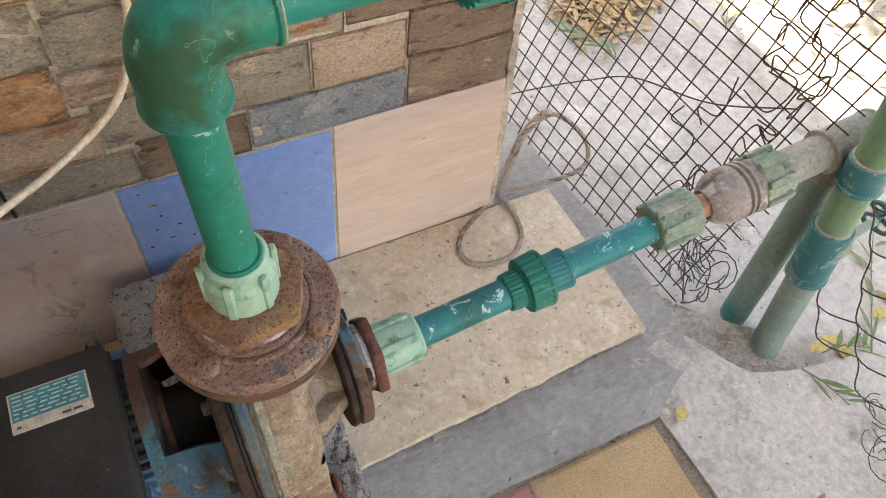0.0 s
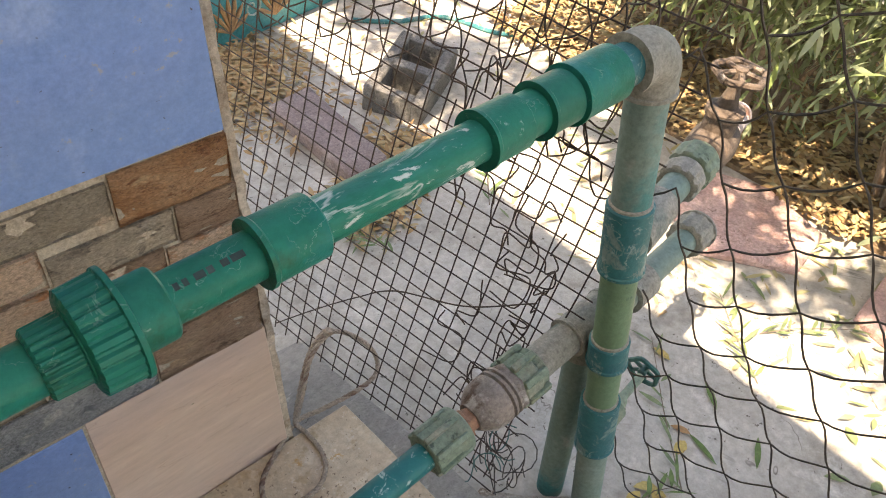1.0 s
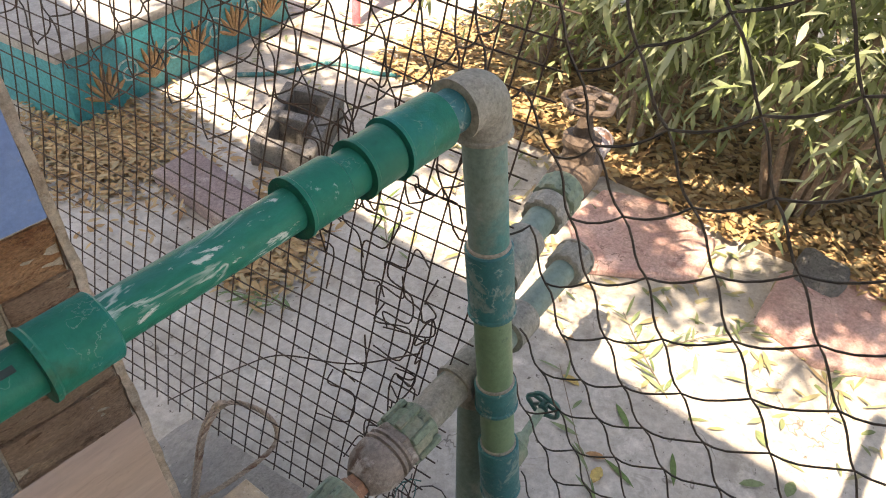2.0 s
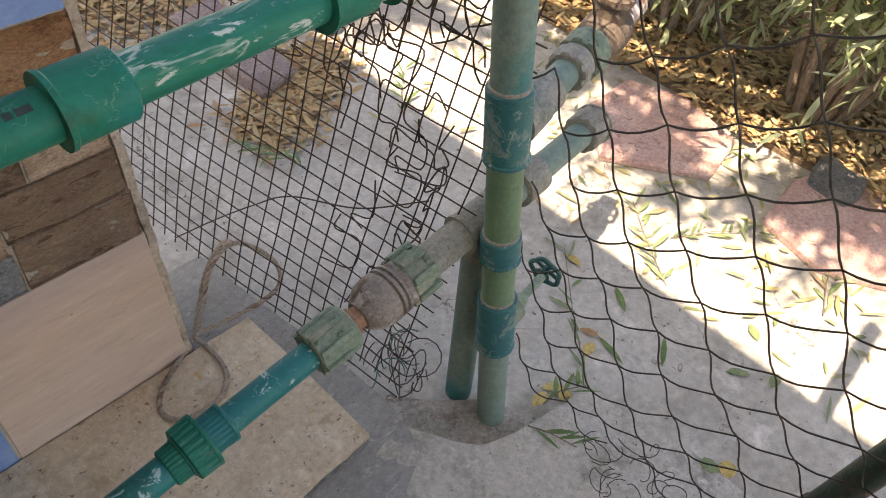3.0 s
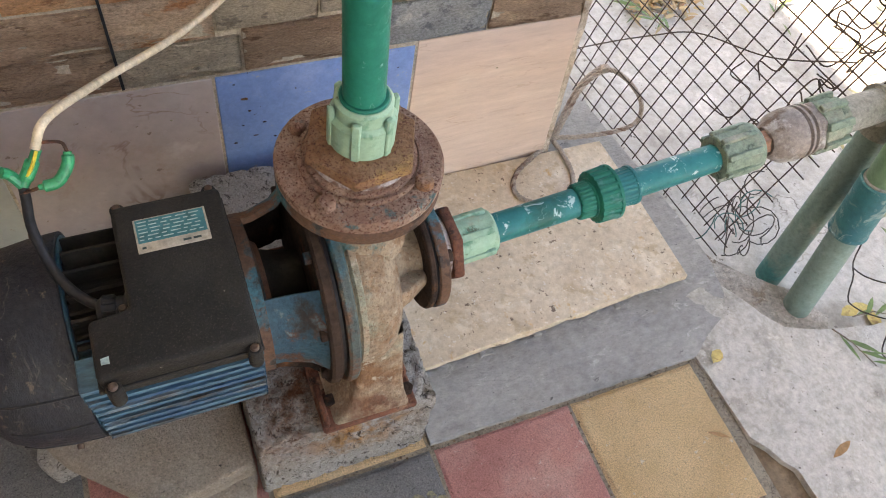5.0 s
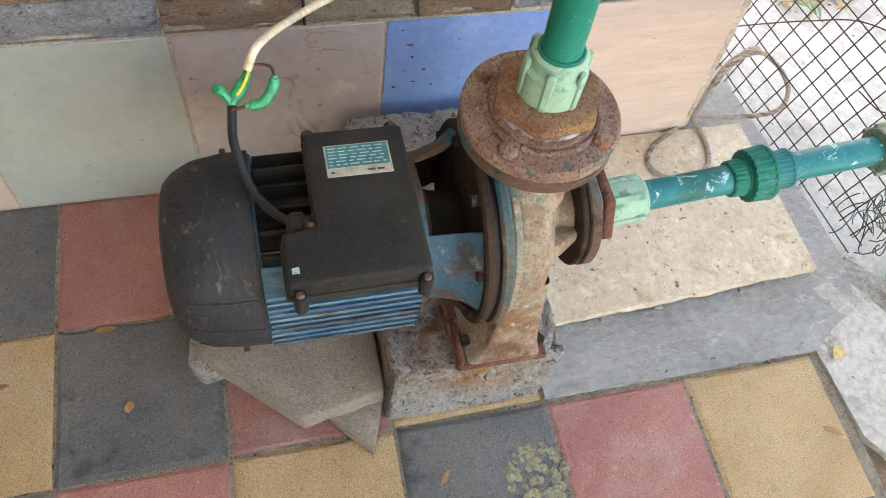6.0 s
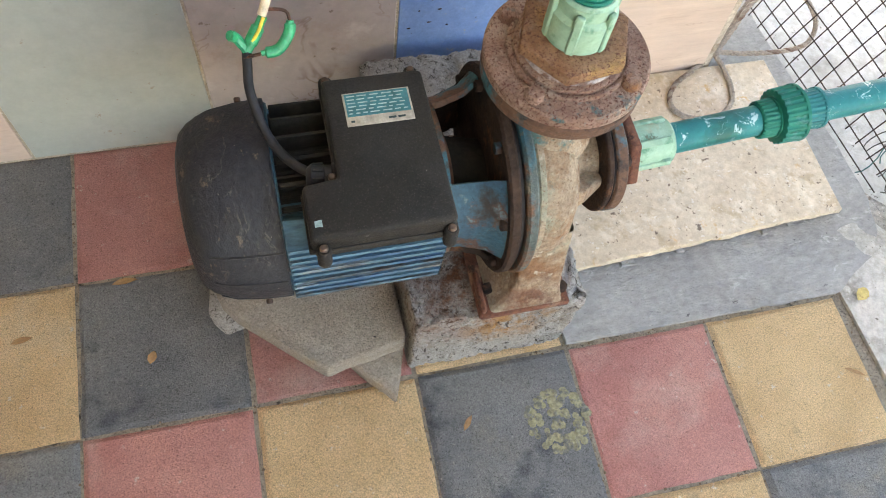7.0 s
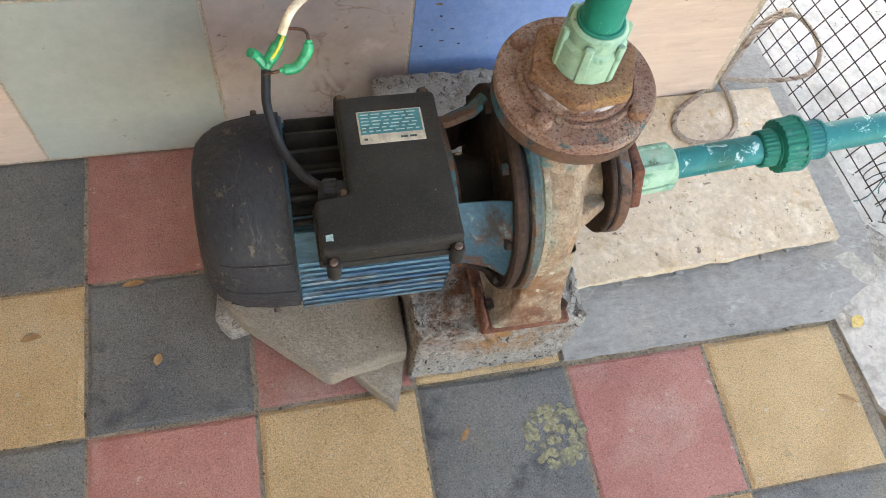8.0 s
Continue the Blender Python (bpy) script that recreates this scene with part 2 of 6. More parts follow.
M = dict(
    emerald=mat("emerald_pipe", (0.0, 0.138, 0.100), (0.0, 0.172, 0.124), 9, 0.40, 0, 0.12, 90, [((0.0, 0.185, 0.175), 6, 0.57, 0.12), ((0.0, 0.13, 0.085), 11, 0.60, 0.08), ((0.24, 0.40, 0.37), 34, 0.665, 0.04), ((0.02, 0.072, 0.04), 7, 0.60, 0.10)], grain=0.1, spec=0.14, vein=((0.09, 0.24, 0.20), 22, 0.006)),
    teal=mat("teal_pipe", (0.003, 0.145, 0.15), (0.005, 0.185, 0.185), 9, 0.38, 0, 0.12, 90, [((0.010, 0.10, 0.085), 7, 0.56, 0.1), ((0.32, 0.49, 0.48), 38, 0.64, 0.04, 0.8)], grain=0.1, spec=0.22, vein=((0.18, 0.34, 0.34), 24, 0.008)),
    dteal=mat("dark_teal_fitting", (0.0, 0.125, 0.09), (0.002, 0.165, 0.12), 12, 0.42, 0, 0.1, 90, [((0.08, 0.21, 0.20), 22, 0.60, 0.1)], grain=0.08, spec=0.16),
    mint=mat("mint_fitting", (0.205, 0.365, 0.27), (0.255, 0.41, 0.305), 20, 0.5, 0, 0.12, 90, [((0.07, 0.21, 0.135), 18, 0.59, 0.08), ((0.30, 0.29, 0.20), 10, 0.61, 0.1), ((0.10, 0.14, 0.09), 60, 0.66, 0.05)], grain=0.12, spec=0.3),
    sage=mat("dusty_sage_fitting", (0.14, 0.205, 0.15), (0.185, 0.245, 0.185), 14, 0.7, 0, 0.2, 90, [((0.27, 0.26, 0.20), 9, 0.55, 0.15), ((0.06, 0.09, 0.07), 40, 0.63, 0.06)]),
    post=mat("weathered_green_pipe", (0.135, 0.215, 0.19), (0.185, 0.255, 0.225), 8, 0.65, 0, 0.15, 90, [((0.03, 0.18, 0.18), 4, 0.58, 0.1), ((0.27, 0.31, 0.28), 14, 0.60, 0.1)], grain=0.22),
    oldgreen=mat("yellowed_green_pipe", (0.095, 0.19, 0.11), (0.125, 0.225, 0.135), 8, 0.55, 0, 0.15, 90, [((0.20, 0.24, 0.17), 12, 0.6, 0.1), ((0.05, 0.12, 0.09), 20, 0.63, 0.05)], grain=0.15),
    bluesock=mat("blue_green_socket", (0.005, 0.115, 0.135), (0.012, 0.15, 0.155), 10, 0.55, 0, 0.2, 90, [((0.13, 0.22, 0.21), 28, 0.57, 0.06, 0.6)], grain=0.15, vein=((0.2, 0.3, 0.29), 26, 0.02)),
    grey=mat("dusty_grey_fitting", (0.23, 0.235, 0.205), (0.30, 0.29, 0.255), 10, 0.85, 0, 0.3, 120, [((0.15, 0.185, 0.165), 12, 0.57, 0.1)]),
    brass=mat("grimy_galvanised_valve", (0.17, 0.145, 0.13), (0.25, 0.215, 0.19), 14, 0.6, 0.15, 0.25, 120, [((0.10, 0.06, 0.04), 20, 0.57, 0.08), ((0.40, 0.38, 0.36), 18, 0.62, 0.08)]),
    valveiron=mat("dark_grimy_valve_iron", (0.075, 0.055, 0.043), (0.115, 0.088, 0.070), 16, 0.75, 0.1, 0.4, 120, [((0.15, 0.10, 0.07), 22, 0.60, 0.07), ((0.19, 0.175, 0.16), 30, 0.65, 0.06)]),
    scuffed=mat("scuffed_emerald_pipe", (0.0, 0.155, 0.108), (0.0, 0.185, 0.138), 9, 0.42, 0, 0.15, 90, [((0.02, 0.20, 0.18), 7, 0.55, 0.12), ((0.30, 0.44, 0.41), 26, 0.615, 0.07, 0.8), ((0.44, 0.55, 0.53), 60, 0.63, 0.05, 0.5)], stretch=(0.35, 1, 1), grain=0.12, spec=0.18, vein=((0.34, 0.46, 0.43), 22, 0.02)),
    rust=mat("rusty_iron", (0.235, 0.125, 0.088), (0.345, 0.225, 0.172), 30, 0.88, 0.0, 0.9, 140, [((0.37, 0.27, 0.21), 12, 0.56, 0.1), ((0.05, 0.12, 0.13), 15, 0.63, 0.05), ((0.27, 0.12, 0.05), 11, 0.62, 0.1), ((0.13, 0.045, 0.028), 330, 0.575, 0.04, 0.7)], pore_shade=(0.45, 380, 0.40), grain=0.25),
    rusthex=mat("orange_rusty_iron", (0.225, 0.105, 0.05), (0.31, 0.175, 0.10), 24, 0.88, 0.0, 0.9, 140, [((0.38, 0.22, 0.075), 12, 0.55, 0.10), ((0.30, 0.20, 0.14), 18, 0.60, 0.08), ((0.13, 0.045, 0.026), 330, 0.58, 0.04, 0.7)], pore_shade=(0.45, 380, 0.40), grain=0.25),
    redrust=mat("red_rusty_iron", (0.115, 0.036, 0.020), (0.17, 0.066, 0.038), 30, 0.85, 0.0, 0.5, 130, [((0.04, 0.018, 0.012), 26, 0.57, 0.08), ((0.24, 0.13, 0.08), 22, 0.62, 0.06)], pore_shade=(0.5, 180, 0.40)),
    casing=mat("dusty_iron_casing", (0.37, 0.285, 0.20), (0.285, 0.21, 0.145), 26, 0.9, 0.0, 0.9, 90, [((0.23, 0.12, 0.06), 14, 0.53, 0.12), ((0.27, 0.28, 0.21), 9, 0.545, 0.12), ((0.07, 0.15, 0.145), 11, 0.63, 0.06), ((0.17, 0.10, 0.06), 320, 0.62, 0.05), ((0.42, 0.36, 0.28), 60, 0.63, 0.06)], pore_shade=(0.3, 320, 0.36), grain=0.28, stain=(((0.13, 0.05, 0.026), (0.035, -0.13, 0.01), 0.085),)),
    bluepaint=mat("chipped_blue_paint", (0.010, 0.055, 0.088), (0.016, 0.078, 0.11), 18, 0.55, 0.0, 0.3, 120, [((0.075, 0.030, 0.018), 15, 0.62, 0.05), ((0.09, 0.14, 0.15), 30, 0.63, 0.06), ((0.02, 0.014, 0.011), 12, 0.60, 0.08)], pore_shade=(0.5, 120, 0.34)),
    rustblue=mat("rust_over_blue_paint", (0.085, 0.040, 0.024), (0.125, 0.063, 0.037), 22, 0.75, 0.0, 0.4, 120, [((0.02, 0.11, 0.14), 12, 0.56, 0.06), ((0.03, 0.017, 0.012), 24, 0.58, 0.08)], pore_shade=(0.5, 150, 0.38)),
    # stained iron, darkened further for the shadow inside the bracket
    darkrust=mat("stained_shaded_iron", (0.022, 0.014, 0.011), (0.05, 0.029, 0.02), 20, 0.85, 0.0, 0.5, 90, [((0.13, 0.058, 0.03), 18, 0.60, 0.08), ((0.02, 0.06, 0.075), 10, 0.64, 0.06)], spec=0.25),
    finblue=mat("blue_grey_fins", (0.025, 0.09, 0.135), (0.06, 0.15, 0.205), 24, 0.6, 0.0, 0.3, 120, [((0.012, 0.065, 0.13), 12, 0.54, 0.08), ((0.14, 0.20, 0.23), 40, 0.60, 0.06), ((0.025, 0.022, 0.018), 20, 0.585, 0.10)], stretch=(0.3, 1, 1)),
    # near-black for the fins, and for shade painted inside the bracket
    fins=mat("black_fins_and_shade", (0.006, 0.006, 0.006), (0.022, 0.020, 0.016), 18, 0.8, 0.0, 0.2, 120, spec=0.25),
    black=mat("dusty_black_plastic", (0.012, 0.014, 0.020), (0.026, 0.029, 0.035), 10, 0.5, 0.0, 0.4, 90, [((0.036, 0.033, 0.030), 8, 0.57, 0.15), ((0.13, 0.10, 0.075), 38, 0.64, 0.06), ((0.36, 0.33, 0.29), 130, 0.715, 0.03)], stretch=(1.6, 1, 1), spec=0.3, vein=((0.07, 0.065, 0.06), 16, 0.012)),
    boxblack=mat("matt_black_plastic", (0.019, 0.018, 0.017), (0.032, 0.031, 0.029), 8, 0.62, 0.0, 0.35, 420, [((0.035, 0.032, 0.028), 9, 0.58, 0.2), ((0.05, 0.045, 0.04), 520, 0.60, 0.08), ((0.30, 0.28, 0.25), 80, 0.735, 0.03)], spec=0.15),
    plate=mat("nameplate_metal", (0.33, 0.30, 0.24), (0.40, 0.365, 0.30), 30, 0.5, 0.1, 0.05, 90),
    plateblue=mat("nameplate_blue", (0.012, 0.135, 0.155), (0.02, 0.17, 0.185), 30, 0.5, 0.0, 0.05, 90),
    casingedge=mat("worn_blue_green_iron", (0.05, 0.075, 0.072), (0.085, 0.105, 0.095), 20, 0.7, 0.0, 0.5, 120, [((0.015, 0.095, 0.13), 10, 0.53, 0.08), ((0.12, 0.06, 0.034), 18, 0.56, 0.07), ((0.20, 0.165, 0.12), 30, 0.64, 0.06)], pore_shade=(0.5, 150, 0.38)),
    white=mat("pale_print", (0.25, 0.40, 0.40), (0.36, 0.48, 0.46), 30, 0.6, 0, 0, 90),
    tape=mat("white_thread_tape", (0.30, 0.25, 0.235), (0.50, 0.45, 0.45), 60, 0.6, 0, 0.4, 150, [((0.15, 0.08, 0.055), 40, 0.52, 0.1)]),
    cable=mat("cream_cable", (0.52, 0.44, 0.32), (0.60, 0.51, 0.385), 20, 0.5, 0, 0.1, 90, [((0.42, 0.34, 0.22), 18, 0.62, 0.1)]),
    rubber=mat("black_rubber", (0.010, 0.011, 0.013), (0.024, 0.025, 0.028), 30, 0.55, 0, 0.1, 90, spec=0.3),
    greentape=mat("green_insulating_tape", (0.0, 0.23, 0.10), (0.0, 0.30, 0.14), 30, 0.35, 0, 0.2, 90),
    yellow=mat("yellow_wire", (0.6, 0.5, 0.05), (0.65, 0.55, 0.08), 30, 0.5, 0, 0, 90),
    screw=mat("rusty_screw", (0.075, 0.05, 0.04), (0.12, 0.08, 0.06), 60, 0.5, 0.5, 0.1, 90),
    pgrey=mat("grey_paver", (0.171, 0.173, 0.173), (0.245, 0.242, 0.230), 7, 0.92, 0, 0.9, 330, [((0.27, 0.245, 0.20), 5, 0.575, 0.15), ((0.34, 0.32, 0.29), 170, 0.65, 0.05), ((0.105, 0.11, 0.118), 9, 0.58, 0.1)], vary=0.12, grain=0.42, pore_shade=(0.55, 300, 0.42)),
    pred=mat("red_paver", (0.436, 0.178, 0.152), (0.528, 0.244, 0.205), 7, 0.92, 0, 0.8, 330, [((0.528, 0.341, 0.286), 4, 0.57, 0.2), ((0.58, 0.42, 0.36), 60, 0.67, 0.05)], vary=0.12, grain=0.34, pore_shade=(0.45, 320, 0.41)),
    pyellow=mat("yellow_paver", (0.621, 0.410, 0.212), (0.727, 0.503, 0.278), 7, 0.92, 0, 0.9, 330, [((0.650, 0.519, 0.353), 4, 0.56, 0.2), ((0.33, 0.25, 0.16), 6, 0.66, 0.14), ((0.68, 0.57, 0.42), 70, 0.66, 0.05)], vary=0.08, grain=0.42, pore_shade=(0.45, 340, 0.42)),
    pgrout=mat("sandy_paver_joint", (0.25, 0.205, 0.15), (0.34, 0.285, 0.215), 24, 0.95, 0, 0.9, 160, [((0.07, 0.058, 0.045), 30, 0.62, 0.06)], pore_shade=(0.6, 200, 0.42)),
    cement=mat("grey_cement", (0.265, 0.255, 0.24), (0.325, 0.315, 0.295), 7, 0.8, 0, 0.9, 45, [((0.225, 0.22, 0.212), 9, 0.575, 0.12), ((0.40, 0.39, 0.365), 24, 0.635, 0.06, 0.8), ((0.11, 0.105, 0.10), 70, 0.69, 0.03, 0.6)], stretch=(1, 1.5, 1), grain=0.2),
    concrete=mat("pale_concrete", (0.375, 0.35, 0.31), (0.46, 0.43, 0.385), 5, 0.92, 0, 0.6, 60, [((0.26, 0.235, 0.20), 8, 0.57, 0.08), ((0.54, 0.505, 0.45), 16, 0.61, 0.07), ((0.12, 0.10, 0.085), 75, 0.68, 0.03)], grain=0.26),
    ground=mat("outdoor_concrete", (0.37, 0.345, 0.305), (0.455, 0.43, 0.385), 3.5, 0.92, 0, 0.4, 40, [((0.31, 0.285, 0.245), 5, 0.57, 0.10), ((0.13, 0.11, 0.095), 60, 0.675, 0.03), ((0.57, 0.54, 0.49), 9, 0.62, 0.1)], grain=0.2, vein=((0.16, 0.14, 0.12), 2.2, 0.004)),
    slab=mat("polished_limestone", (0.485, 0.375, 0.26), (0.555, 0.45, 0.325), 9, 0.5, 0, 0.15, 60, [((0.60, 0.505, 0.38), 20, 0.57, 0.10), ((0.43, 0.32, 0.20), 28, 0.59, 0.08), ((0.50, 0.29, 0.105), 15, 0.66, 0.05), ((0.62, 0.545, 0.44), 90, 0.64, 0.05), ((0.15, 0.10, 0.065), 75, 0.655, 0.02)], grain=0.2),
    # the vein paints shade into the block's crevices; the stains are rust
    block=mat("rough_concrete_block", (0.40, 0.375, 0.34), (0.48, 0.455, 0.42), 22, 0.95, 0, 1.0, 260, [((0.33, 0.28, 0.235), 12, 0.60, 0.10), ((0.56, 0.54, 0.51), 90, 0.62, 0.06)], pore_shade=(0.6, 150, 0.41), grain=0.34, vein=((0.075, 0.058, 0.048), 42, 0.035), stain=(((0.20, 0.08, 0.035), (-0.045, -0.165, 0.19), 0.14), ((0.46, 0.22, 0.06), (0.02, -0.232, 0.14), 0.085))),
    fragment=mat("broken_paving_stone", (0.34, 0.285, 0.225), (0.41, 0.35, 0.285), 12, 0.95, 0, 1.0, 220, [((0.27, 0.22, 0.17), 9, 0.58, 0.1), ((0.46, 0.40, 0.33), 220, 0.62, 0.05), ((0.03, 0.025, 0.025), 34, 0.715, 0.015)], pore_shade=(0.42, 280, 0.42)),
    wt_white=mat("pale_mint_wall_tile", (0.335, 0.365, 0.325), (0.39, 0.415, 0.37), 5, 0.35, 0, 0.04, 30, [((0.37, 0.39, 0.355), 12, 0.62, 0.1), ((0.30, 0.27, 0.22), 50, 0.68, 0.04)], grain=0.07),
    wt_pink=mat("pinkish_marble_wall_tile", (0.40, 0.335, 0.31), (0.46, 0.40, 0.375), 5, 0.35, 0, 0.04, 30, [((0.40, 0.325, 0.29), 14, 0.60, 0.06), ((0.51, 0.46, 0.435), 8, 0.59, 0.08), ((0.24, 0.18, 0.15), 60, 0.69, 0.03)], grain=0.08, vein=((0.30, 0.22, 0.185), 5, 0.008)),
    wt_blue=mat("cornflower_blue_wall_tile", (0.145, 0.265, 0.53), (0.175, 0.30, 0.575), 60, 0.38, 0, 0.08, 140, [((0.25, 0.365, 0.61), 9, 0.59, 0.15), ((0.30, 0.33, 0.40), 60, 0.67, 0.04), ((0.06, 0.055, 0.07), 80, 0.70, 0.02)], grain=0.1),
    wt_peach=mat("peach_wall_tile", (0.57, 0.435, 0.36), (0.605, 0.465, 0.385), 9, 0.38, 0, 0.2, 24, [((0.635, 0.50, 0.415), 9, 0.56, 0.12, 0.6), ((0.545, 0.41, 0.335), 16, 0.62, 0.10, 0.6)], stretch=(0.5, 1, 2.6), grain=0.08, vein=((0.51, 0.375, 0.30), 9, 0.010)),
    wt_marble=mat("brown_marble_wall_tile", (0.55, 0.37, 0.27), (0.64, 0.48, 0.38), 8, 0.35, 0, 0.04, 30, [((0.38, 0.20, 0.12), 22, 0.58, 0.06), ((0.70, 0.58, 0.50), 12, 0.6, 0.08)], grain=0.07),
    grout=mat("wall_grout", (0.42, 0.35, 0.265), (0.50, 0.43, 0.34), 30, 0.95, 0, 0.6, 160),
    s_grey=mat("grey_stone", (0.340, 0.289, 0.224), (0.458, 0.383, 0.290), 9, 0.9, 0, 1.0, 150, [((0.222, 0.188, 0.151), 26, 0.60, 0.06), ((0.591, 0.457, 0.327), 12, 0.63, 0.08)], stretch=(1, 1, 2.2), pore_shade=(0.38, 120, 0.40), grain=0.4, vary=0.12),
    s_blue=mat("blue_grey_stone", (0.273, 0.289, 0.298), (0.368, 0.376, 0.376), 12, 0.9, 0, 1.0, 150, [((0.178, 0.188, 0.205), 30, 0.6, 0.06), ((0.478, 0.464, 0.436), 18, 0.62, 0.06)], stretch=(1, 1, 1.6), pore_shade=(0.38, 120, 0.40), grain=0.4, vary=0.12),
    s_brown=mat("brown_stone", (0.308, 0.196, 0.132), (0.431, 0.297, 0.207), 10, 0.9, 0, 1.0, 150, [((0.177, 0.101, 0.060), 26, 0.60, 0.06), ((0.503, 0.349, 0.230), 13, 0.63, 0.08)], stretch=(0.8, 1, 3.0), pore_shade=(0.38, 120, 0.40), grain=0.4, vary=0.15),
    s_orange=mat("orange_brown_stone", (0.448, 0.213, 0.095), (0.560, 0.330, 0.185), 10, 0.9, 0, 1.0, 150, [((0.296, 0.121, 0.055), 24, 0.60, 0.06), ((0.680, 0.457, 0.267), 14, 0.63, 0.08)], stretch=(0.9, 1, 2.2), pore_shade=(0.38, 120, 0.40), grain=0.4, vary=0.15),
    s_tan=mat("tan_stone", (0.510, 0.364, 0.258), (0.610, 0.454, 0.336), 10, 0.9, 0, 1.0, 150, [((0.444, 0.202, 0.096), 16, 0.60, 0.08), ((0.355, 0.255, 0.181), 28, 0.62, 0.06)], stretch=(0.9, 1, 2.0), pore_shade=(0.38, 120, 0.40), grain=0.4, vary=0.12),
    plaster=mat("raw_wall_edge_plaster", (0.44, 0.36, 0.28), (0.56, 0.49, 0.41), 14, 0.95, 0, 0.8, 80, [((0.28, 0.20, 0.14), 22, 0.6, 0.08)]),
    ceiling=mat("white_ceiling_paint", (0.72, 0.70, 0.66), (0.76, 0.74, 0.70), 3, 0.9, 0, 0.1, 60),
    wire=mat("rusted_dark_wire", (0.042, 0.028, 0.021), (0.07, 0.045, 0.032), 60, 0.7, 0.3, 0.1, 200),
    blackwire=mat("dark_chain_link_wire", (0.036, 0.030, 0.026), (0.062, 0.049, 0.040), 60, 0.6, 0.3, 0.1, 200),
    rope=mat("dirty_sisal_rope", (0.28, 0.225, 0.18), (0.36, 0.30, 0.245), 40, 0.95, 0, 0.4, 200, [((0.16, 0.095, 0.07), 12, 0.57, 0.1)]),
    leaf=mat("green_leaf", (0.075, 0.13, 0.035), (0.12, 0.19, 0.06), 12, 0.5, 0, 0.05, 60),
    leafpale=mat("sunlit_willow_leaf", (0.12, 0.17, 0.07), (0.17, 0.22, 0.11), 9, 0.5, 0, 0.05, 60),
    leafyellow=mat("yellow_leaf", (0.42, 0.30, 0.09), (0.50, 0.38, 0.13), 30, 0.6, 0, 0.1, 60, [((0.28, 0.16, 0.06), 60, 0.58, 0.1)]),
    leafbrown=mat("dry_brown_leaf", (0.28, 0.15, 0.065), (0.36, 0.21, 0.10), 30, 0.8, 0, 0.1, 60),
    soil=mat("brown_soil", (0.15, 0.10, 0.06), (0.22, 0.15, 0.09), 14, 0.95, 0, 0.8, 60),
    bark=mat("grey_brown_bark", (0.16, 0.12, 0.09), (0.22, 0.17, 0.13), 30, 0.9, 0, 0.6, 60),
    redstone=mat("pink_flagstone", (0.44, 0.27, 0.24), (0.52, 0.36, 0.325), 8, 0.9, 0, 0.4, 80, [((0.34, 0.20, 0.18), 14, 0.58, 0.08)], vein=((0.2, 0.12, 0.10), 7, 0.01)),
    mauve=mat("mauve_grey_paving", (0.20, 0.15, 0.145), (0.27, 0.21, 0.20), 9, 0.9, 0, 0.5, 90, [((0.34, 0.29, 0.26), 12, 0.6, 0.1)], pore_shade=(0.4, 120, 0.40)),
    darkcement=mat("dark_weathered_concrete", (0.11, 0.108, 0.105), (0.17, 0.165, 0.155), 12, 0.92, 0, 0.8, 90, [((0.24, 0.23, 0.21), 16, 0.6, 0.08)], pore_shade=(0.5, 120, 0.42)),
    poletint=mat("dark_green_pole_paint", (0.010, 0.030, 0.020), (0.02, 0.045, 0.03), 9, 0.5, 0, 0.3, 90, [((0.10, 0.03, 0.02), 12, 0.57, 0.06), ((0.03, 0.05, 0.02), 30, 0.6, 0.08)]),
    footing=mat("brown_dusty_mortar", (0.32, 0.285, 0.245), (0.41, 0.375, 0.33), 12, 0.95, 0, 0.8, 90, [((0.22, 0.17, 0.13), 20, 0.60, 0.08), ((0.48, 0.43, 0.37), 40, 0.62, 0.06)], pore_shade=(0.4, 150, 0.40)),
    turq=mat("turquoise_painted_planter", (0.01, 0.20, 0.24), (0.015, 0.24, 0.27), 9, 0.5, 0, 0.1, 60),
    motif=mat("copper_motif_paint", (0.30, 0.17, 0.08), (0.36, 0.22, 0.11), 30, 0.6, 0, 0.1, 60),
    darkgreen=mat("dark_green_handwheel", (0.01, 0.085, 0.075), (0.02, 0.11, 0.10), 30, 0.4, 0, 0.1, 60),
    moss=mat("dried_yellow_lichen", (0.26, 0.24, 0.15), (0.36, 0.33, 0.19), 90, 0.95, 0, 0.9, 120, [((0.17, 0.165, 0.14), 60, 0.52, 0.1)]),
    copper=mat("rust_brown_adapter", (0.26, 0.13, 0.08), (0.32, 0.18, 0.12), 30, 0.7, 0.2, 0.2, 90),
    ink=mat("black_ink", (0.01, 0.03, 0.03), (0.02, 0.05, 0.05), 30, 0.6, 0, 0, 60),
)

# ---- building tools ----
BASE = {}


def thing(name, at, label, category, group="", kind=""):
    ob = new(name)
    ob.empty_display_size = 0.05
    ob.location = at
    BASE[ob.name] = Vector(at)
    return tagged(ob, label, category, group, kind)


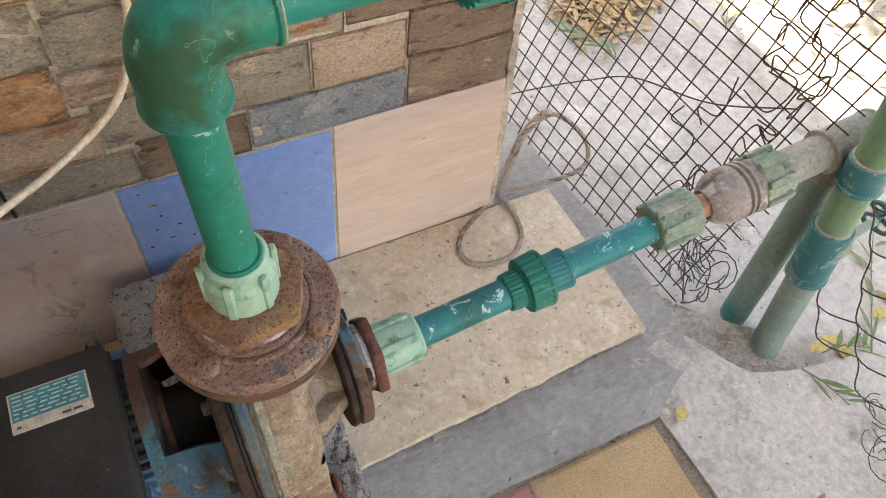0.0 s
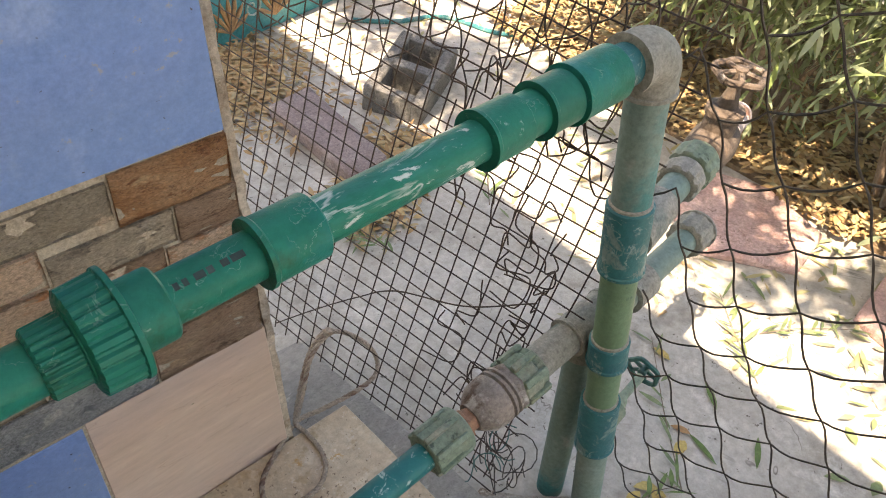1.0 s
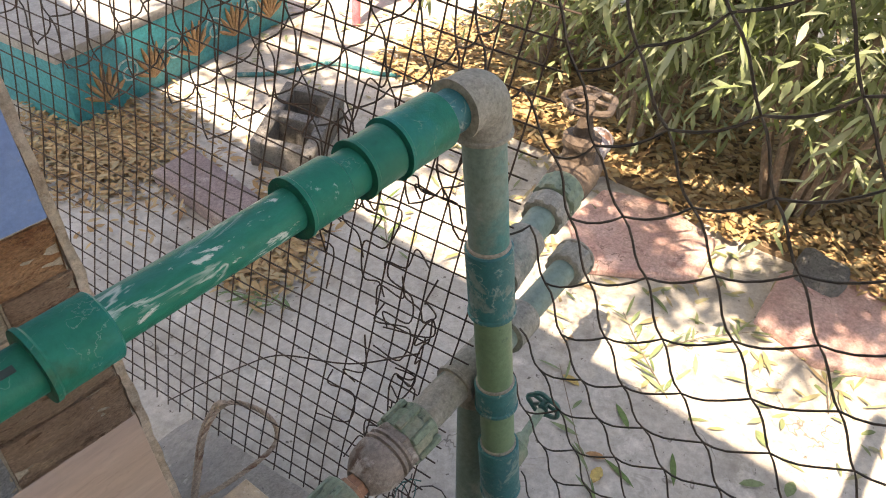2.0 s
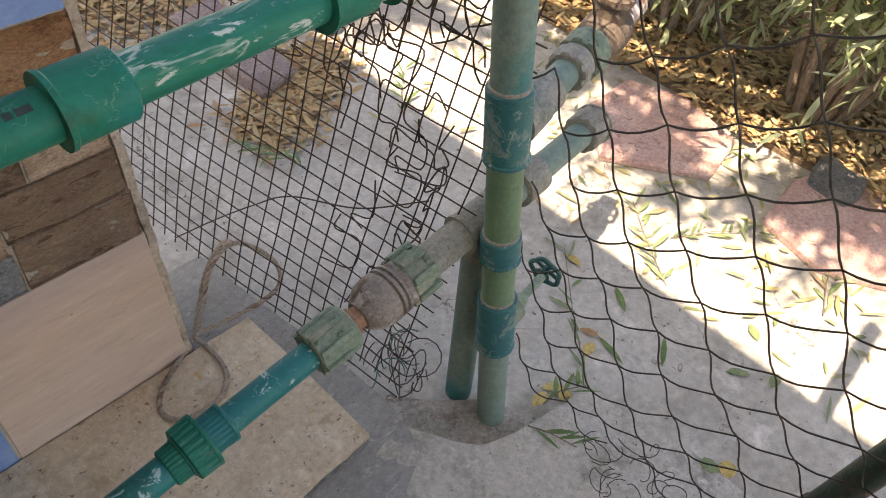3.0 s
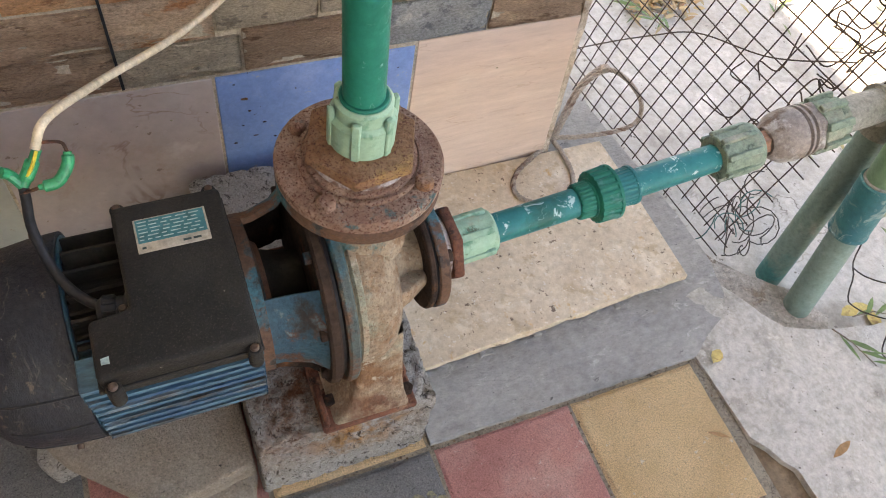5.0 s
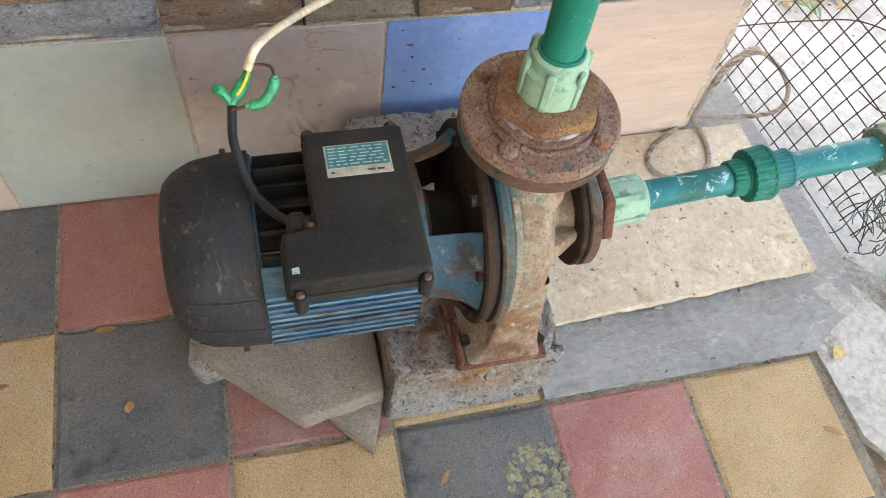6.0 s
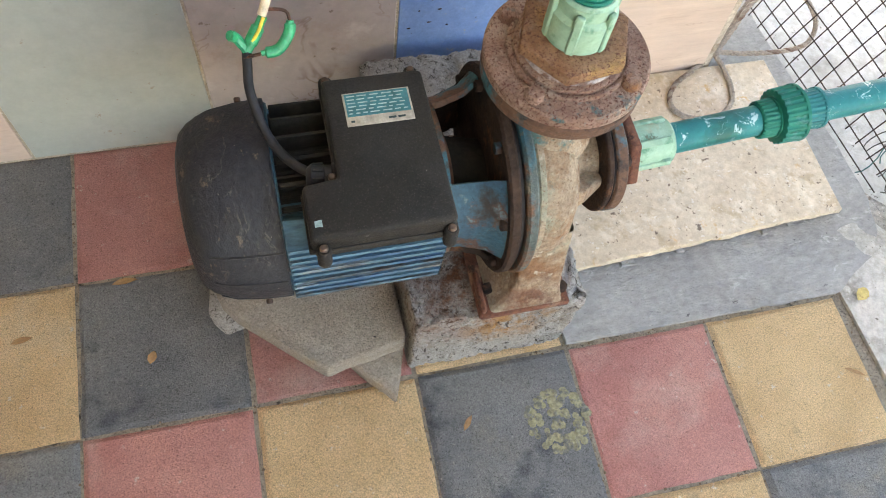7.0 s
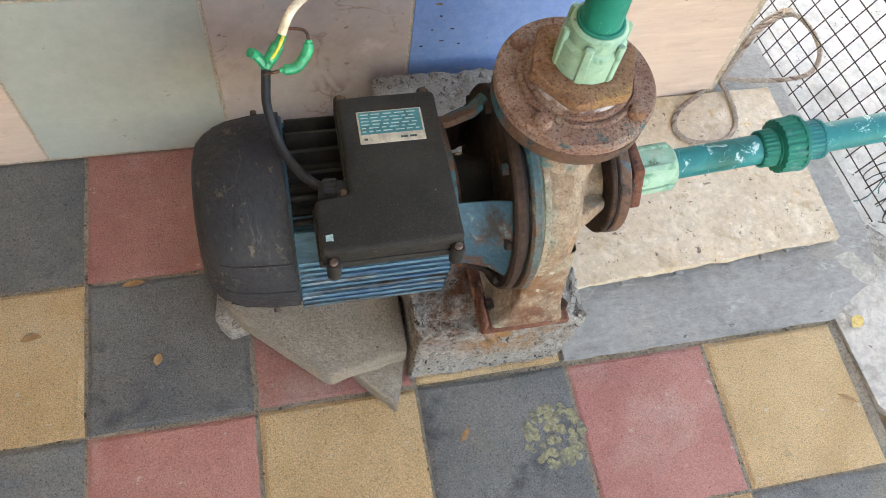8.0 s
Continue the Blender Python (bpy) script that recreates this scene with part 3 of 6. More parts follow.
def part(name, bm, material, parent=None, label="", smooth=40.0):
    """Links a bmesh, given in world coordinates, as one mesh object under a thing or a part."""
    base = BASE[parent.name] if parent else Vector((0, 0, 0))
    bmesh.ops.translate(bm, verts=bm.verts, vec=-base)
    me = bpy.data.meshes.new(name)
    bm.normal_update()
    if smooth:
        lim = radians(smooth)
        for fc in bm.faces:
            fc.smooth = True
        for e in bm.edges:
            e.smooth = len(e.link_faces) == 2 and e.calc_face_angle(0) < lim
    bm.to_mesh(me)
    bm.free()
    me.materials.append(M[material])
    ob = new(name, me)
    if parent:
        ob.parent = parent
    BASE[ob.name] = base
    if label:
        ob["label"] = label
    return ob


def solo(name, bm, material, label, category, group="", kind="", at=None, smooth=40.0):
    """A thing of one mesh, with its origin at its base."""
    if at is None:
        at = Vector([sum(c) / len(bm.verts) for c in zip(*[v.co for v in bm.verts])])
        at.z = min(v.co.z for v in bm.verts)
    at = Vector(at)
    bmesh.ops.translate(bm, verts=bm.verts, vec=-at)
    ob = part(name, bm, material, None, "", smooth)
    ob.location = at
    BASE[ob.name] = at
    return tagged(ob, label, category, group, kind)


def frame_of(a, d):
    """A turn whose z axis runs along d, moved to a."""
    q = Vector(d).normalized().to_track_quat("Z", "Y")
    return Matrix.Translation(a) @ q.to_matrix().to_4x4()


def lathe(prof, m=Matrix(), seg=40, bm=None, closed=False):
    """Turns (radius, height) pairs about z. Ends with radius 0 close."""
    bm = bm or bmesh.new()
    rings = []
    for r, h in prof:
        if r < 1e-6:
            rings.append([bm.verts.new(m @ Vector((0, 0, h)))])
        else:
            rings.append([bm.verts.new(m @ Vector((r * math.cos(2 * math.pi * i / seg), r * math.sin(2 * math.pi * i / seg), h))) for i in range(seg)])
    pairs = list(zip(rings, rings[1:]))
    if closed:
        pairs.append((rings[-1], rings[0]))
    for p, q in pairs:
        for i in range(seg):
            j = (i + 1) % seg
            if len(p) == 1 and len(q) == 1:
                continue
            if len(p) == 1:
                bm.faces.new((p[0], q[j], q[i]))
            elif len(q) == 1:
                bm.faces.new((p[i], p[j], q[0]))
            else:
                bm.faces.new((p[i], p[j], q[j], q[i]))
    bmesh.ops.recalc_face_normals(bm, faces=bm.faces)
    return bm


def ring(r0, r1, h0, h1, m=Matrix(), seg=40, bev=0.0015, bm=None):
    """A ring with softened outer edges; r0 0 makes a disc."""
    if r0 <= 0:
        return lathe([(0, h0), (r1 - bev, h0), (r1, h0 + bev), (r1, h1 - bev), (r1 - bev, h1), (0, h1)], m, seg, bm)
    return lathe([(r0, h0), (r1 - bev, h0), (r1, h0 + bev), (r1, h1 - bev), (r1 - bev, h1), (r0, h1)], m, seg, bm, True)


def tube(pts, r, seg=8, bm=None, cap=True, wob=0.0):
    """Sweeps a circle along points; r is a number or one for each point."""
    bm = bm or bmesh.new()
    pts = [Vector(p) for p in pts]
    n = len(pts)
    rs = r if isinstance(r, (list, tuple)) else [r] * n
    t0 = (pts[1] - pts[0]).normalized()
    side = t0.orthogonal().normalized()
    rings = []
    for i, p in enumerate(pts):
        t = (pts[min(i + 1, n - 1)] - pts[max(i - 1, 0)]).normalized()
        side = (side - t * side.dot(t)).normalized()
        up = t.cross(side)
        rings.append([bm.verts.new(p + (side * math.cos(2 * math.pi * k / seg) + up * math.sin(2 * math.pi * k / seg)) * rs[i]) for k in range(seg)])
    for a, b in zip(rings, rings[1:]):
        for k in range(seg):
            bm.faces.new((a[k], a[(k + 1) % seg], b[(k + 1) % seg], b[k]))
    if cap:
        bm.faces.new(rings[0][::-1])
        bm.faces.new(rings[-1])
    return bm


def spline(ctrl, n=10):
    """A smooth line through control points."""
    c = [Vector(p) for p in ctrl]
    c = [c[0] * 2 - c[1]] + c + [c[-1] * 2 - c[-2]]
    out = []
    for i in range(1, len(c) - 2):
        for k in range(n):
            t = k / n
            p0, p1, p2, p3 = c[i - 1:i + 3]
            out.append(0.5 * ((2 * p1) + (p2 - p0) * t + (2 * p0 - 5 * p1 + 4 * p2 - p3) * t * t + (3 * p1 - p0 - 3 * p2 + p3) * t ** 3))
    return out + [c[-2]]


def box(x0, x1, y0, y1, z0, z1, bev=0.0, seg=1, bm=None, m=None):
    bm = bm or bmesh.new()
    r = bmesh.ops.create_cube(bm, size=1.0)
    for v in r["verts"]:
        v.co = Vector((x0 + (v.co.x + 0.5) * (x1 - x0), y0 + (v.co.y + 0.5) * (y1 - y0), z0 + (v.co.z + 0.5) * (z1 - z0)))
    if bev:
        es = list({e for v in r["verts"] for e in v.link_edges})
        bmesh.ops.bevel(bm, geom=es, offset=bev, segments=seg, profile=0.5, affect="EDGES")
    if m:
        bmesh.ops.transform(bm, matrix=m, verts=bm.verts)
    return bm


def prism(poly, z0, z1, bev=0.0, bm=None, m=None, seg=1):
    """A polygon in x and y, raised from z0 to z1, with softened edges."""
    b2 = bmesh.new()
    lo = [b2.verts.new((x, y, z0)) for x, y in poly]
    hi = [b2.verts.new((x, y, z1)) for x, y in poly]
    k = len(poly)
    b2.faces.new(lo[::-1])
    b2.faces.new(hi)
    for i in range(k):
        b2.faces.new((lo[i], lo[(i + 1) % k], hi[(i + 1) % k], hi[i]))
    bmesh.ops.recalc_face_normals(b2, faces=b2.faces)
    if bev:
        bmesh.ops.bevel(b2, geom=b2.edges[:], offset=bev, segments=seg, profile=0.5, affect="EDGES")
    if m:
        bmesh.ops.transform(b2, matrix=m, verts=b2.verts)
    if bm is None:
        return b2
    me = bpy.data.meshes.new("tmp")
    b2.to_mesh(me)
    b2.free()
    bm.from_mesh(me)
    bpy.data.meshes.remove(me)
    return bm


def rough_up(bm, amp, scale, cuts=0, seed=0.0):
    """Cuts a mesh finer and pushes it about by smooth noise."""
    if cuts:
        bmesh.ops.subdivide_edges(bm, edges=bm.edges[:], cuts=cuts, use_grid_fill=True)
    bm.normal_update()
    for v in bm.verts:
        v.co += v.normal * noise.noise(v.co * scale + Vector((seed, seed * 2, 0))) * amp
    return bm


def hexagon(r):
    return [(r * math.cos(math.pi / 3 * i), r * math.sin(math.pi / 3 * i)) for i in range(6)]


# ---- structure ----
solo("ground", box(-60, 60, -60, 60, -0.30, -0.06), "ground", "pale worn concrete ground outside the porch", "ground", kind="structure", at=(0, 0, -0.06))

# the porch wall with its ragged end
EDGE0, EDGE1, EDGE2 = 1.183, 1.118, 1.107
# above 1.3 the unseen end slopes in, so its shadow meets the ceiling's
wall_poly = [(-1.5, -0.06), (EDGE0, -0.06), (EDGE1, 1.0), (EDGE2, 1.3), (0.74, 2.6), (-1.5, 2.6)]
XZ = Matrix(((1, 0, 0, 0), (0, 0, 1, 0), (0, 1, 0, 0), (0, 0, 0, 1)))
wall = solo("wall_north", prism(wall_poly, 0.012, 0.16, 0, None, XZ), "plaster", "tiled porch wall with a raw plaster end", "wall", kind="structure", at=(0, 0.012, -0.06))
# unseen walls, added to cut light from the left and from behind
solo("wall_west", box(-1.65, -1.5, -3.2, 0.16, -0.06, 2.6), "plaster", "unseen sandy plastered side wall added to dim the porch", "wall", kind="structure")
solo("wall_south", box(-1.5, 0.1, -3.2, -3.05, -0.06, 2.6), "plaster", "unseen sandy plastered back wall added to dim the porch", "wall", kind="structure")
# unseen ceiling, sized so that its edge sets where the shade ends outside
solo("ceiling", box(-1.65, 0.74, -3.2, 3.2, 2.6, 2.75), "ceiling", "unseen white porch ceiling placed to keep the sun off", "ceiling", kind="structure")

# wall tiles, each a slab on the wall
bed = solo("wall_trim", prism([(-1.5, -0.02), (EDGE0 - 0.004, -0.02), (EDGE1 - 0.004, 1.0), (EDGE2 - 0.004, 1.3), (0.736, 2.6), (-1.5, 2.6)], -0.0022, 0.012, 0, None, XZ), "grout", "sandy grout bed between the wall tiles", "grout", kind="structure", at=(0, 0.003, 0))


def edge_x(z):
    if z < 1:
        return EDGE0 + (EDGE1 - EDGE0) * z
    return EDGE1 + (EDGE2 - EDGE1) * (z - 1) / 0.3 if z < 1.3 else EDGE2 + (0.74 - EDGE2) * (z - 1.3) / 1.3


def wall_tile(x0, x1, z0, z1, m):
    g = 0.0022
    r0, r1 = (x1 - g, x1 - g) if x1 < 1.1 else (edge_x(z0) - g, edge_x(z1) - g)
    return part("wall_tile", prism([(x0 + g, z0 + g), (r0, z0 + g), (r1, z1 - g), (x0 + g, z1 - g)], -0.004, 0.004, 0.0012, None, XZ), m, wall)


low = {-4: "wt_blue", -3: "wt_pink", -2: "wt_white", -1: "wt_peach", 0: "wt_white", 1: "wt_pink", 2: "wt_blue", 3: "wt_peach"}
high = {-4: "wt_white", -3: "wt_blue", -2: "wt_peach", -1: "wt_marble", 0: "wt_peach", 1: "wt_white", 2: "wt_marble", 3: "wt_blue"}
for k in range(-4, 4):
    xa = -0.06 + 0.309 * k
    wall_tile(xa, xa + 0.309 if k < 3 else 1.178, 0.0, 0.371 if k < 3 else 0.379, low[k])
    wall_tile(xa, xa + 0.309 if k < 3 else 1.178, 0.762, 1.132, high[k])
    wall_tile(xa, xa + 0.309 if k < 3 else 1.178, 1.134, 1.504, low[(k + 6) % 8 - 4])
    wall_tile(xa, xa + 0.309 if k < 3 else 1.178, 1.506, 2.58, "wt_white" if k % 2 else "wt_peach")


def stone(x0, x1, z0, z1, m, seed):
    """A riven stone facing piece."""
    g = 0.0022
    if x1 > 1.1:
        x1 = edge_x(z1)
    bm = box(x0 + g, x1 - g, -0.008, 0.004, z0 + g, z1 - g)
    bmesh.ops.subdivide_edges(bm, edges=bm.edges[:], cuts=13, use_grid_fill=True)
    for v in bm.verts:
        if v.co.y < -0.0079:
            p = Vector((v.co.x * 22, seed * 3.1, v.co.z * 60))
            edge = min(v.co.x - x0, x1 - v.co.x, v.co.z - z0, z1 - v.co.z)
            layer = noise.noise(p * 0.8) * 3.0
            step = math.floor(layer) + min(1.0, (layer - math.floor(layer)) * 3.0)
            v.co.y += 0.0028 * step + 0.0022 * noise.noise(p * 2.7) + (0.003 if edge < 0.007 else 0)
        else:
            v.co.x += 0.0012 * noise.noise(Vector((v.co.z * 50, seed, 1)))
            v.co.z += 0.0012 * noise.noise(Vector((v.co.x * 50, seed, 2)))
    return part("facing_stone", bm, m, wall, "", 60)


STONES = [
    (0.245, 0.438, 0.376, 0.446, "s_brown"), (0.438, 0.602, 0.376, 0.443, "s_grey"), (0.602, 0.75, 0.376, 0.452, "s_brown"), (0.75, 0.982, 0.38, 0.458, "s_blue"), (0.982, 1.2, 0.38, 0.474, "s_brown"),
    (0.0, 0.245, 0.376, 0.446, "s_blue"), (-0.24, 0.0, 0.376, 0.446, "s_grey"),
    (0.06, 0.245, 0.446, 0.514, "s_orange"), (0.245, 0.438, 0.446, 0.514, "s_brown"), (0.438, 0.57, 0.443, 0.518, "s_tan"), (0.57, 0.712, 0.452, 0.53, "s_grey"), (0.712, 0.842, 0.458, 0.546, "s_grey"), (0.842, 0.978, 0.458, 0.546, "s_tan"), (0.978, 1.2, 0.474, 0.556, "s_brown"),
    (-0.24, 0.06, 0.446, 0.514, "s_brown"),
    (0.12, 0.33, 0.514, 0.598, "s_grey"), (0.33, 0.55, 0.518, 0.598, "s_orange"), (0.55, 0.70, 0.53, 0.585, "s_tan"), (0.70, 0.80, 0.546, 0.62, "s_tan"), (0.80, 0.89, 0.546, 0.64, "s_tan"), (0.89, 1.03, 0.556, 0.628, "s_brown"), (1.03, 1.2, 0.556, 0.622, "s_tan"),
    (-0.24, 0.12, 0.514, 0.598, "s_blue"),
    (0.2, 0.42, 0.598, 0.682, "s_brown"), (0.42, 0.555, 0.598, 0.682, "s_grey"), (0.555, 0.70, 0.585, 0.66, "s_grey"), (0.70, 0.80, 0.62, 0.70, "s_grey"), (0.80, 0.893, 0.64, 0.70, "s_tan"), (0.893, 1.05, 0.628, 0.684, "s_grey"), (1.05, 1.2, 0.622, 0.684, "s_brown"),
    (-0.24, 0.2, 0.598, 0.682, "s_tan"),
    (0.38, 0.56, 0.682, 0.757, "s_orange"), (0.56, 0.70, 0.66, 0.757, "s_grey"), (0.70, 0.982, 0.70, 0.757, "s_grey"), (0.982, 1.2, 0.684, 0.764, "s_orange"), (0.1, 0.38, 0.682, 0.757, "s_blue"), (-0.24, 0.1, 0.682, 0.757, "s_brown"),
]
for i, (a, b, c, d, m) in enumerate(STONES):
    stone(a, b, c, d, m, i)
for r in range(5):
    for c in range(5):
        stone(-1.3 + 0.212 * c, -1.3 + 0.212 * (c + 1), 0.376 + 0.0762 * r, 0.376 + 0.0762 * (r + 1), ("s_grey", "s_brown", "s_tan", "s_blue")[(r * 2 + c * 3) % 4], 50 + r * 5 + c)
# chips and specks on the blue tile, and one open joint
for x, z, w, h, m in ((0.598, 0.318, 0.012, 0.007, "rusthex"), (0.604, 0.292, 0.005, 0.004, "darkrust"), (0.625, 0.262, 0.006, 0.003, "darkrust"), (0.592, 0.262, 0.004, 0.003, "darkrust"), (0.61, 0.235, 0.008, 0.003, "darkrust"), (0.578, 0.225, 0.006, 0.004, "darkrust"), (0.64, 0.225, 0.005, 0.003, "darkrust"), (0.585, 0.35, 0.004, 0.003, "darkrust"), (0.84, 0.33, 0.003, 0.0025, "darkrust"), (0.82, 0.26, 0.003, 0.002, "darkrust"), (0.49, 0.30, 0.005, 0.003, "casing"), (1.02, 0.29, 0.005, 0.0025, "casing")):
    bm = lathe([(w / 2, 0), (w / 3, 0.0006), (0, 0.0008)], Matrix.Translation((x, -0.004, z)) @ Matrix.Rotation(radians(90), 4, "X"), 9)
    for v in bm.verts:
        v.co.z = z + (v.co.z - z) * h / w
        v.co.x += 0.25 * w * noise.noise(v.co * 300)
        v.co.z += 0.25 * h * noise.noise(v.co * 320 + Vector((4, 0, 0)))
    part("tile_chip", bm, m, wall)
part("open_joint", prism([(0.4365, 0.378), (0.4405, 0.378), (0.4385, 0.598), (0.4355, 0.598)], -0.0088, -0.002, 0, None, XZ), "rubber", wall)
# raw plaster strip down the wall's end
bm = prism([(EDGE0, -0.05), (EDGE0 + 0.014, -0.05), (EDGE1 + 0.012, 1.0), (EDGE2 + 0.012, 1.3), (0.752, 2.6), (0.74, 2.6), (EDGE2, 1.3), (EDGE1, 1.0)], -0.002, 0.156, 0, None, XZ)
bmesh.ops.subdivide_edges(bm, edges=[e for e in bm.edges if abs((e.verts[0].co - e.verts[1].co).z) > 0.2], cuts=40)
for v in bm.verts:
    v.co.x += 0.0035 * noise.noise(v.co * 40)
    v.co.y += 0.0025 * noise.noise(v.co * 55 + Vector((3, 0, 0)))
solo("trim_wall_end", bm, "plaster", "ragged cream plaster strip on the wall end", "plaster trim", kind="structure", at=(1.18, 0, -0.05))

# ---- floor of pavers ----
floor = solo("floor", box(-1.5, 1.27, -2.0, 0.012, -0.058, -0.0045), "pgrout", "checkered porch floor of grey red and yellow pavers", "floor", kind="structure", at=(0, 0, -0.006))


def paver_mesh(name, m, seed):
    h = 0.1234
    bm = bmesh.new()
    rr = random.Random(seed)
    zs = [(-0.03, 0.0), (-0.0055, 0.0), (-0.004, 0.001), (0.0, 0.0085)]
    rings = []
    n = 7
    for z, ins in zs:
        rg = []
        s = h - ins
        for sx, sy, ex, ey in ((-1, -1, 1, -1), (1, -1, 1, 1), (1, 1, -1, 1), (-1, 1, -1, -1)):
            for k in range(n):
                t = k / n
                jx = 0.0016 * (rr.random() - 0.5)
                jy = 0.0016 * (rr.random() - 0.5)
                rg.append(bm.verts.new((s * (sx + (ex - sx) * t) + jx, s * (sy + (ey - sy) * t) + jy, z + 0.0008 * (rr.random() - 0.5))))
        rings.append(rg)
    for a, b in zip(rings, rings[1:]):
        for k in range(len(a)):
            bm.faces.new((a[k], a[(k + 1) % len(a)], b[(k + 1) % len(a)], b[k]))
    bm.faces.new(rings[-1])
    me = bpy.data.meshes.new(name)
    bm.to_mesh(me)
    bm.free()
    me.materials.append(M[m])
    return me


PAVE = [[paver_mesh("paver", m, s * 3 + i) for s in range(3)] for i, m in enumerate(("pgrey", "pred", "pyellow"))]
rnd = random.Random(4)
SHIFT = (1, 0, 1, 2, 0, 1, 2, 0)
for r in range(8):
    for c in range(-6, 5):
        if r < 2 and c >= 3:
            continue
        ob = new("paver", rnd.choice(PAVE[(c + SHIFT[r]) % 3]))
        ob.parent = floor
        ob.location = (0.25 * c + 0.125, -0.25 * r - 0.125, 0.006 + rnd.uniform(-0.0015, 0.0015))
        ob.rotation_euler = (rnd.uniform(-0.004, 0.004), rnd.uniform(-0.004, 0.004), rnd.uniform(-0.006, 0.006))

# cement ledge, pale concrete apron with its broken edge
ledge = [(0.752, 0.0), (0.752, -0.496), (1.262, -0.496), (1.30, -0.47), (1.355, -0.44), (1.385, -0.40), (1.40, -0.33), (1.392, -0.2), (1.375, -0.08), (1.36, 0.03), (1.34, 0.2), (1.20, 0.2), (1.20, 0.0)]


def sheet(poly, z0, z1, amp, scale, step, mat_name, name, label, cat, seed=0, ramp_to=0.0):
    """A cast slab with uneven top and edges."""
    bm = prism(poly, z0, z1)
    for axis, lo, hi in ((0, min(p[0] for p in poly), max(p[0] for p in poly)), (1, min(p[1] for p in poly), max(p[1] for p in poly))):
        k = lo + step
        while k < hi - step * 0.3:
            no = (1, 0, 0) if axis == 0 else (0, 1, 0)
            co = (k, 0, 0) if axis == 0 else (0, k, 0)
            bmesh.ops.bisect_plane(bm, geom=bm.verts[:] + bm.edges[:] + bm.faces[:], plane_co=co, plane_no=no)
            k += step
    for v in bm.verts:
        if v.co.z > z1 - 1e-5:
            q = Vector((v.co.x, v.co.y, seed)) * scale
            v.co.z += amp * noise.noise(q) + amp * 0.4 * noise.noise(q * 3.1)
        v.co.z -= ramp_to * min(1.0, max(0.0, (v.co.x - 1.42) / 0.3)) ** 0.8 if v.co.z > z0 + 1e-4 else 0
        v.co.x += amp * 1.2 * noise.noise(Vector((v.co.y * 30, v.co.x * 8, seed)))
        v.co.y += amp * 1.2 * noise.noise(Vector((v.co.x * 30, v.co.y * 8, seed + 5)))
    return solo(name, bm, mat_name, label, cat, kind="structure", smooth=50)


sheet(ledge, -0.06, 0.004, 0.003, 9, 0.02, "cement", "pavement_ledge", "dark grey smoothed cement ledge round the slab", "cement ledge")
apron = [(1.262, -0.505), (1.262, -0.40), (1.38, -0.36), (1.405, -0.40), (1.44, -0.455), (1.475, -0.492), (1.55, -0.515), (1.75, -0.54), (1.80, -0.8), (1.82, -1.2), (1.85, -2.6), (1.27, -2.6), (1.275, -0.9), (1.325, -0.79), (1.318, -0.73), (1.29, -0.685), (1.272, -0.655)]
sheet(apron, -0.09, 0.002, 0.004, 8, 0.03, "concrete", "pavement_apron", "pale cracked concrete apron beside the pavers", "concrete apron", 3, 0.053)
foot = prism([(1.385, -0.30), (1.37, -0.37), (1.42, -0.45), (1.49, -0.515), (1.575, -0.53), (1.605, -0.49), (1.575, -0.43), (1.50, -0.37), (1.43, -0.29)], -0.09, -0.036)
bmesh.ops.subdivide_edges(foot, edges=foot.edges[:], cuts=5, use_grid_fill=True)
for v in foot.verts:
    v.co.z += (0.006 * noise.noise(v.co * 22) - 0.06 * max(0.0, v.co.x - 1.5)) if v.co.z > -0.04 else 0
    v.co.x += 0.008 * noise.noise(v.co * 18 + Vector((3, 0, 0)))
    v.co.y += 0.008 * noise.noise(v.co * 18 + Vector((0, 3, 0)))
solo("pavement_footing", foot, "footing", "brown dusty mortar footing round the standpipes", "footing", kind="structure", smooth=60)
solo("soil_strip", rough_up(box(1.25, 1.34, -1.0, -0.6, -0.06, -0.012), 0.006, 40, 8), "soil", "crumbled brown dirt in the broken paving edge", "soil", kind="stuff")

# limestone slab lying on the ledge
slab = thing("limestone_slab", (1.03, -0.19, 0.004), "cream polished limestone slab with a chipped front edge on cement", "stone slab")
poly = [(0.752, -0.006), (1.312, -0.006), (1.318, -0.12), (1.322, -0.351), (1.20, -0.357), (1.06, -0.366), (0.93, -0.372), (0.752, -0.382)]
bm = prism(poly, 0.013, 0.026)
for k in range(1, 30):
    bmesh.ops.bisect_plane(bm, geom=bm.verts[:] + bm.edges[:] + bm.faces[:], plane_co=(0.752 + 0.019 * k, 0, 0), plane_no=(1, 0, 0))
for v in bm.verts:
    if v.co.y < -0.34:
        v.co.y += 0.0035 * noise.noise(Vector((v.co.x * 35, v.co.z * 100, 0))) + 0.002 * noise.noise(Vector((v.co.x * 110, 0, 4)))
bmesh.ops.bevel(bm, geom=[e for e in bm.edges if all(v.co.z > 0.0259 for v in e.verts) and len(e.link_faces) == 2 and e.calc_face_angle(0) > 1], offset=0.0015, segments=1, affect="EDGES")
part("slab", bm, "slab", slab, "", 30)
part("mortar_bed", prism([(0.76, -0.012), (1.29, -0.012), (1.29, -0.295), (1.06, -0.305), (0.76, -0.32)], 0.0035, 0.0132), "cement", slab, "grey mortar under the slab")
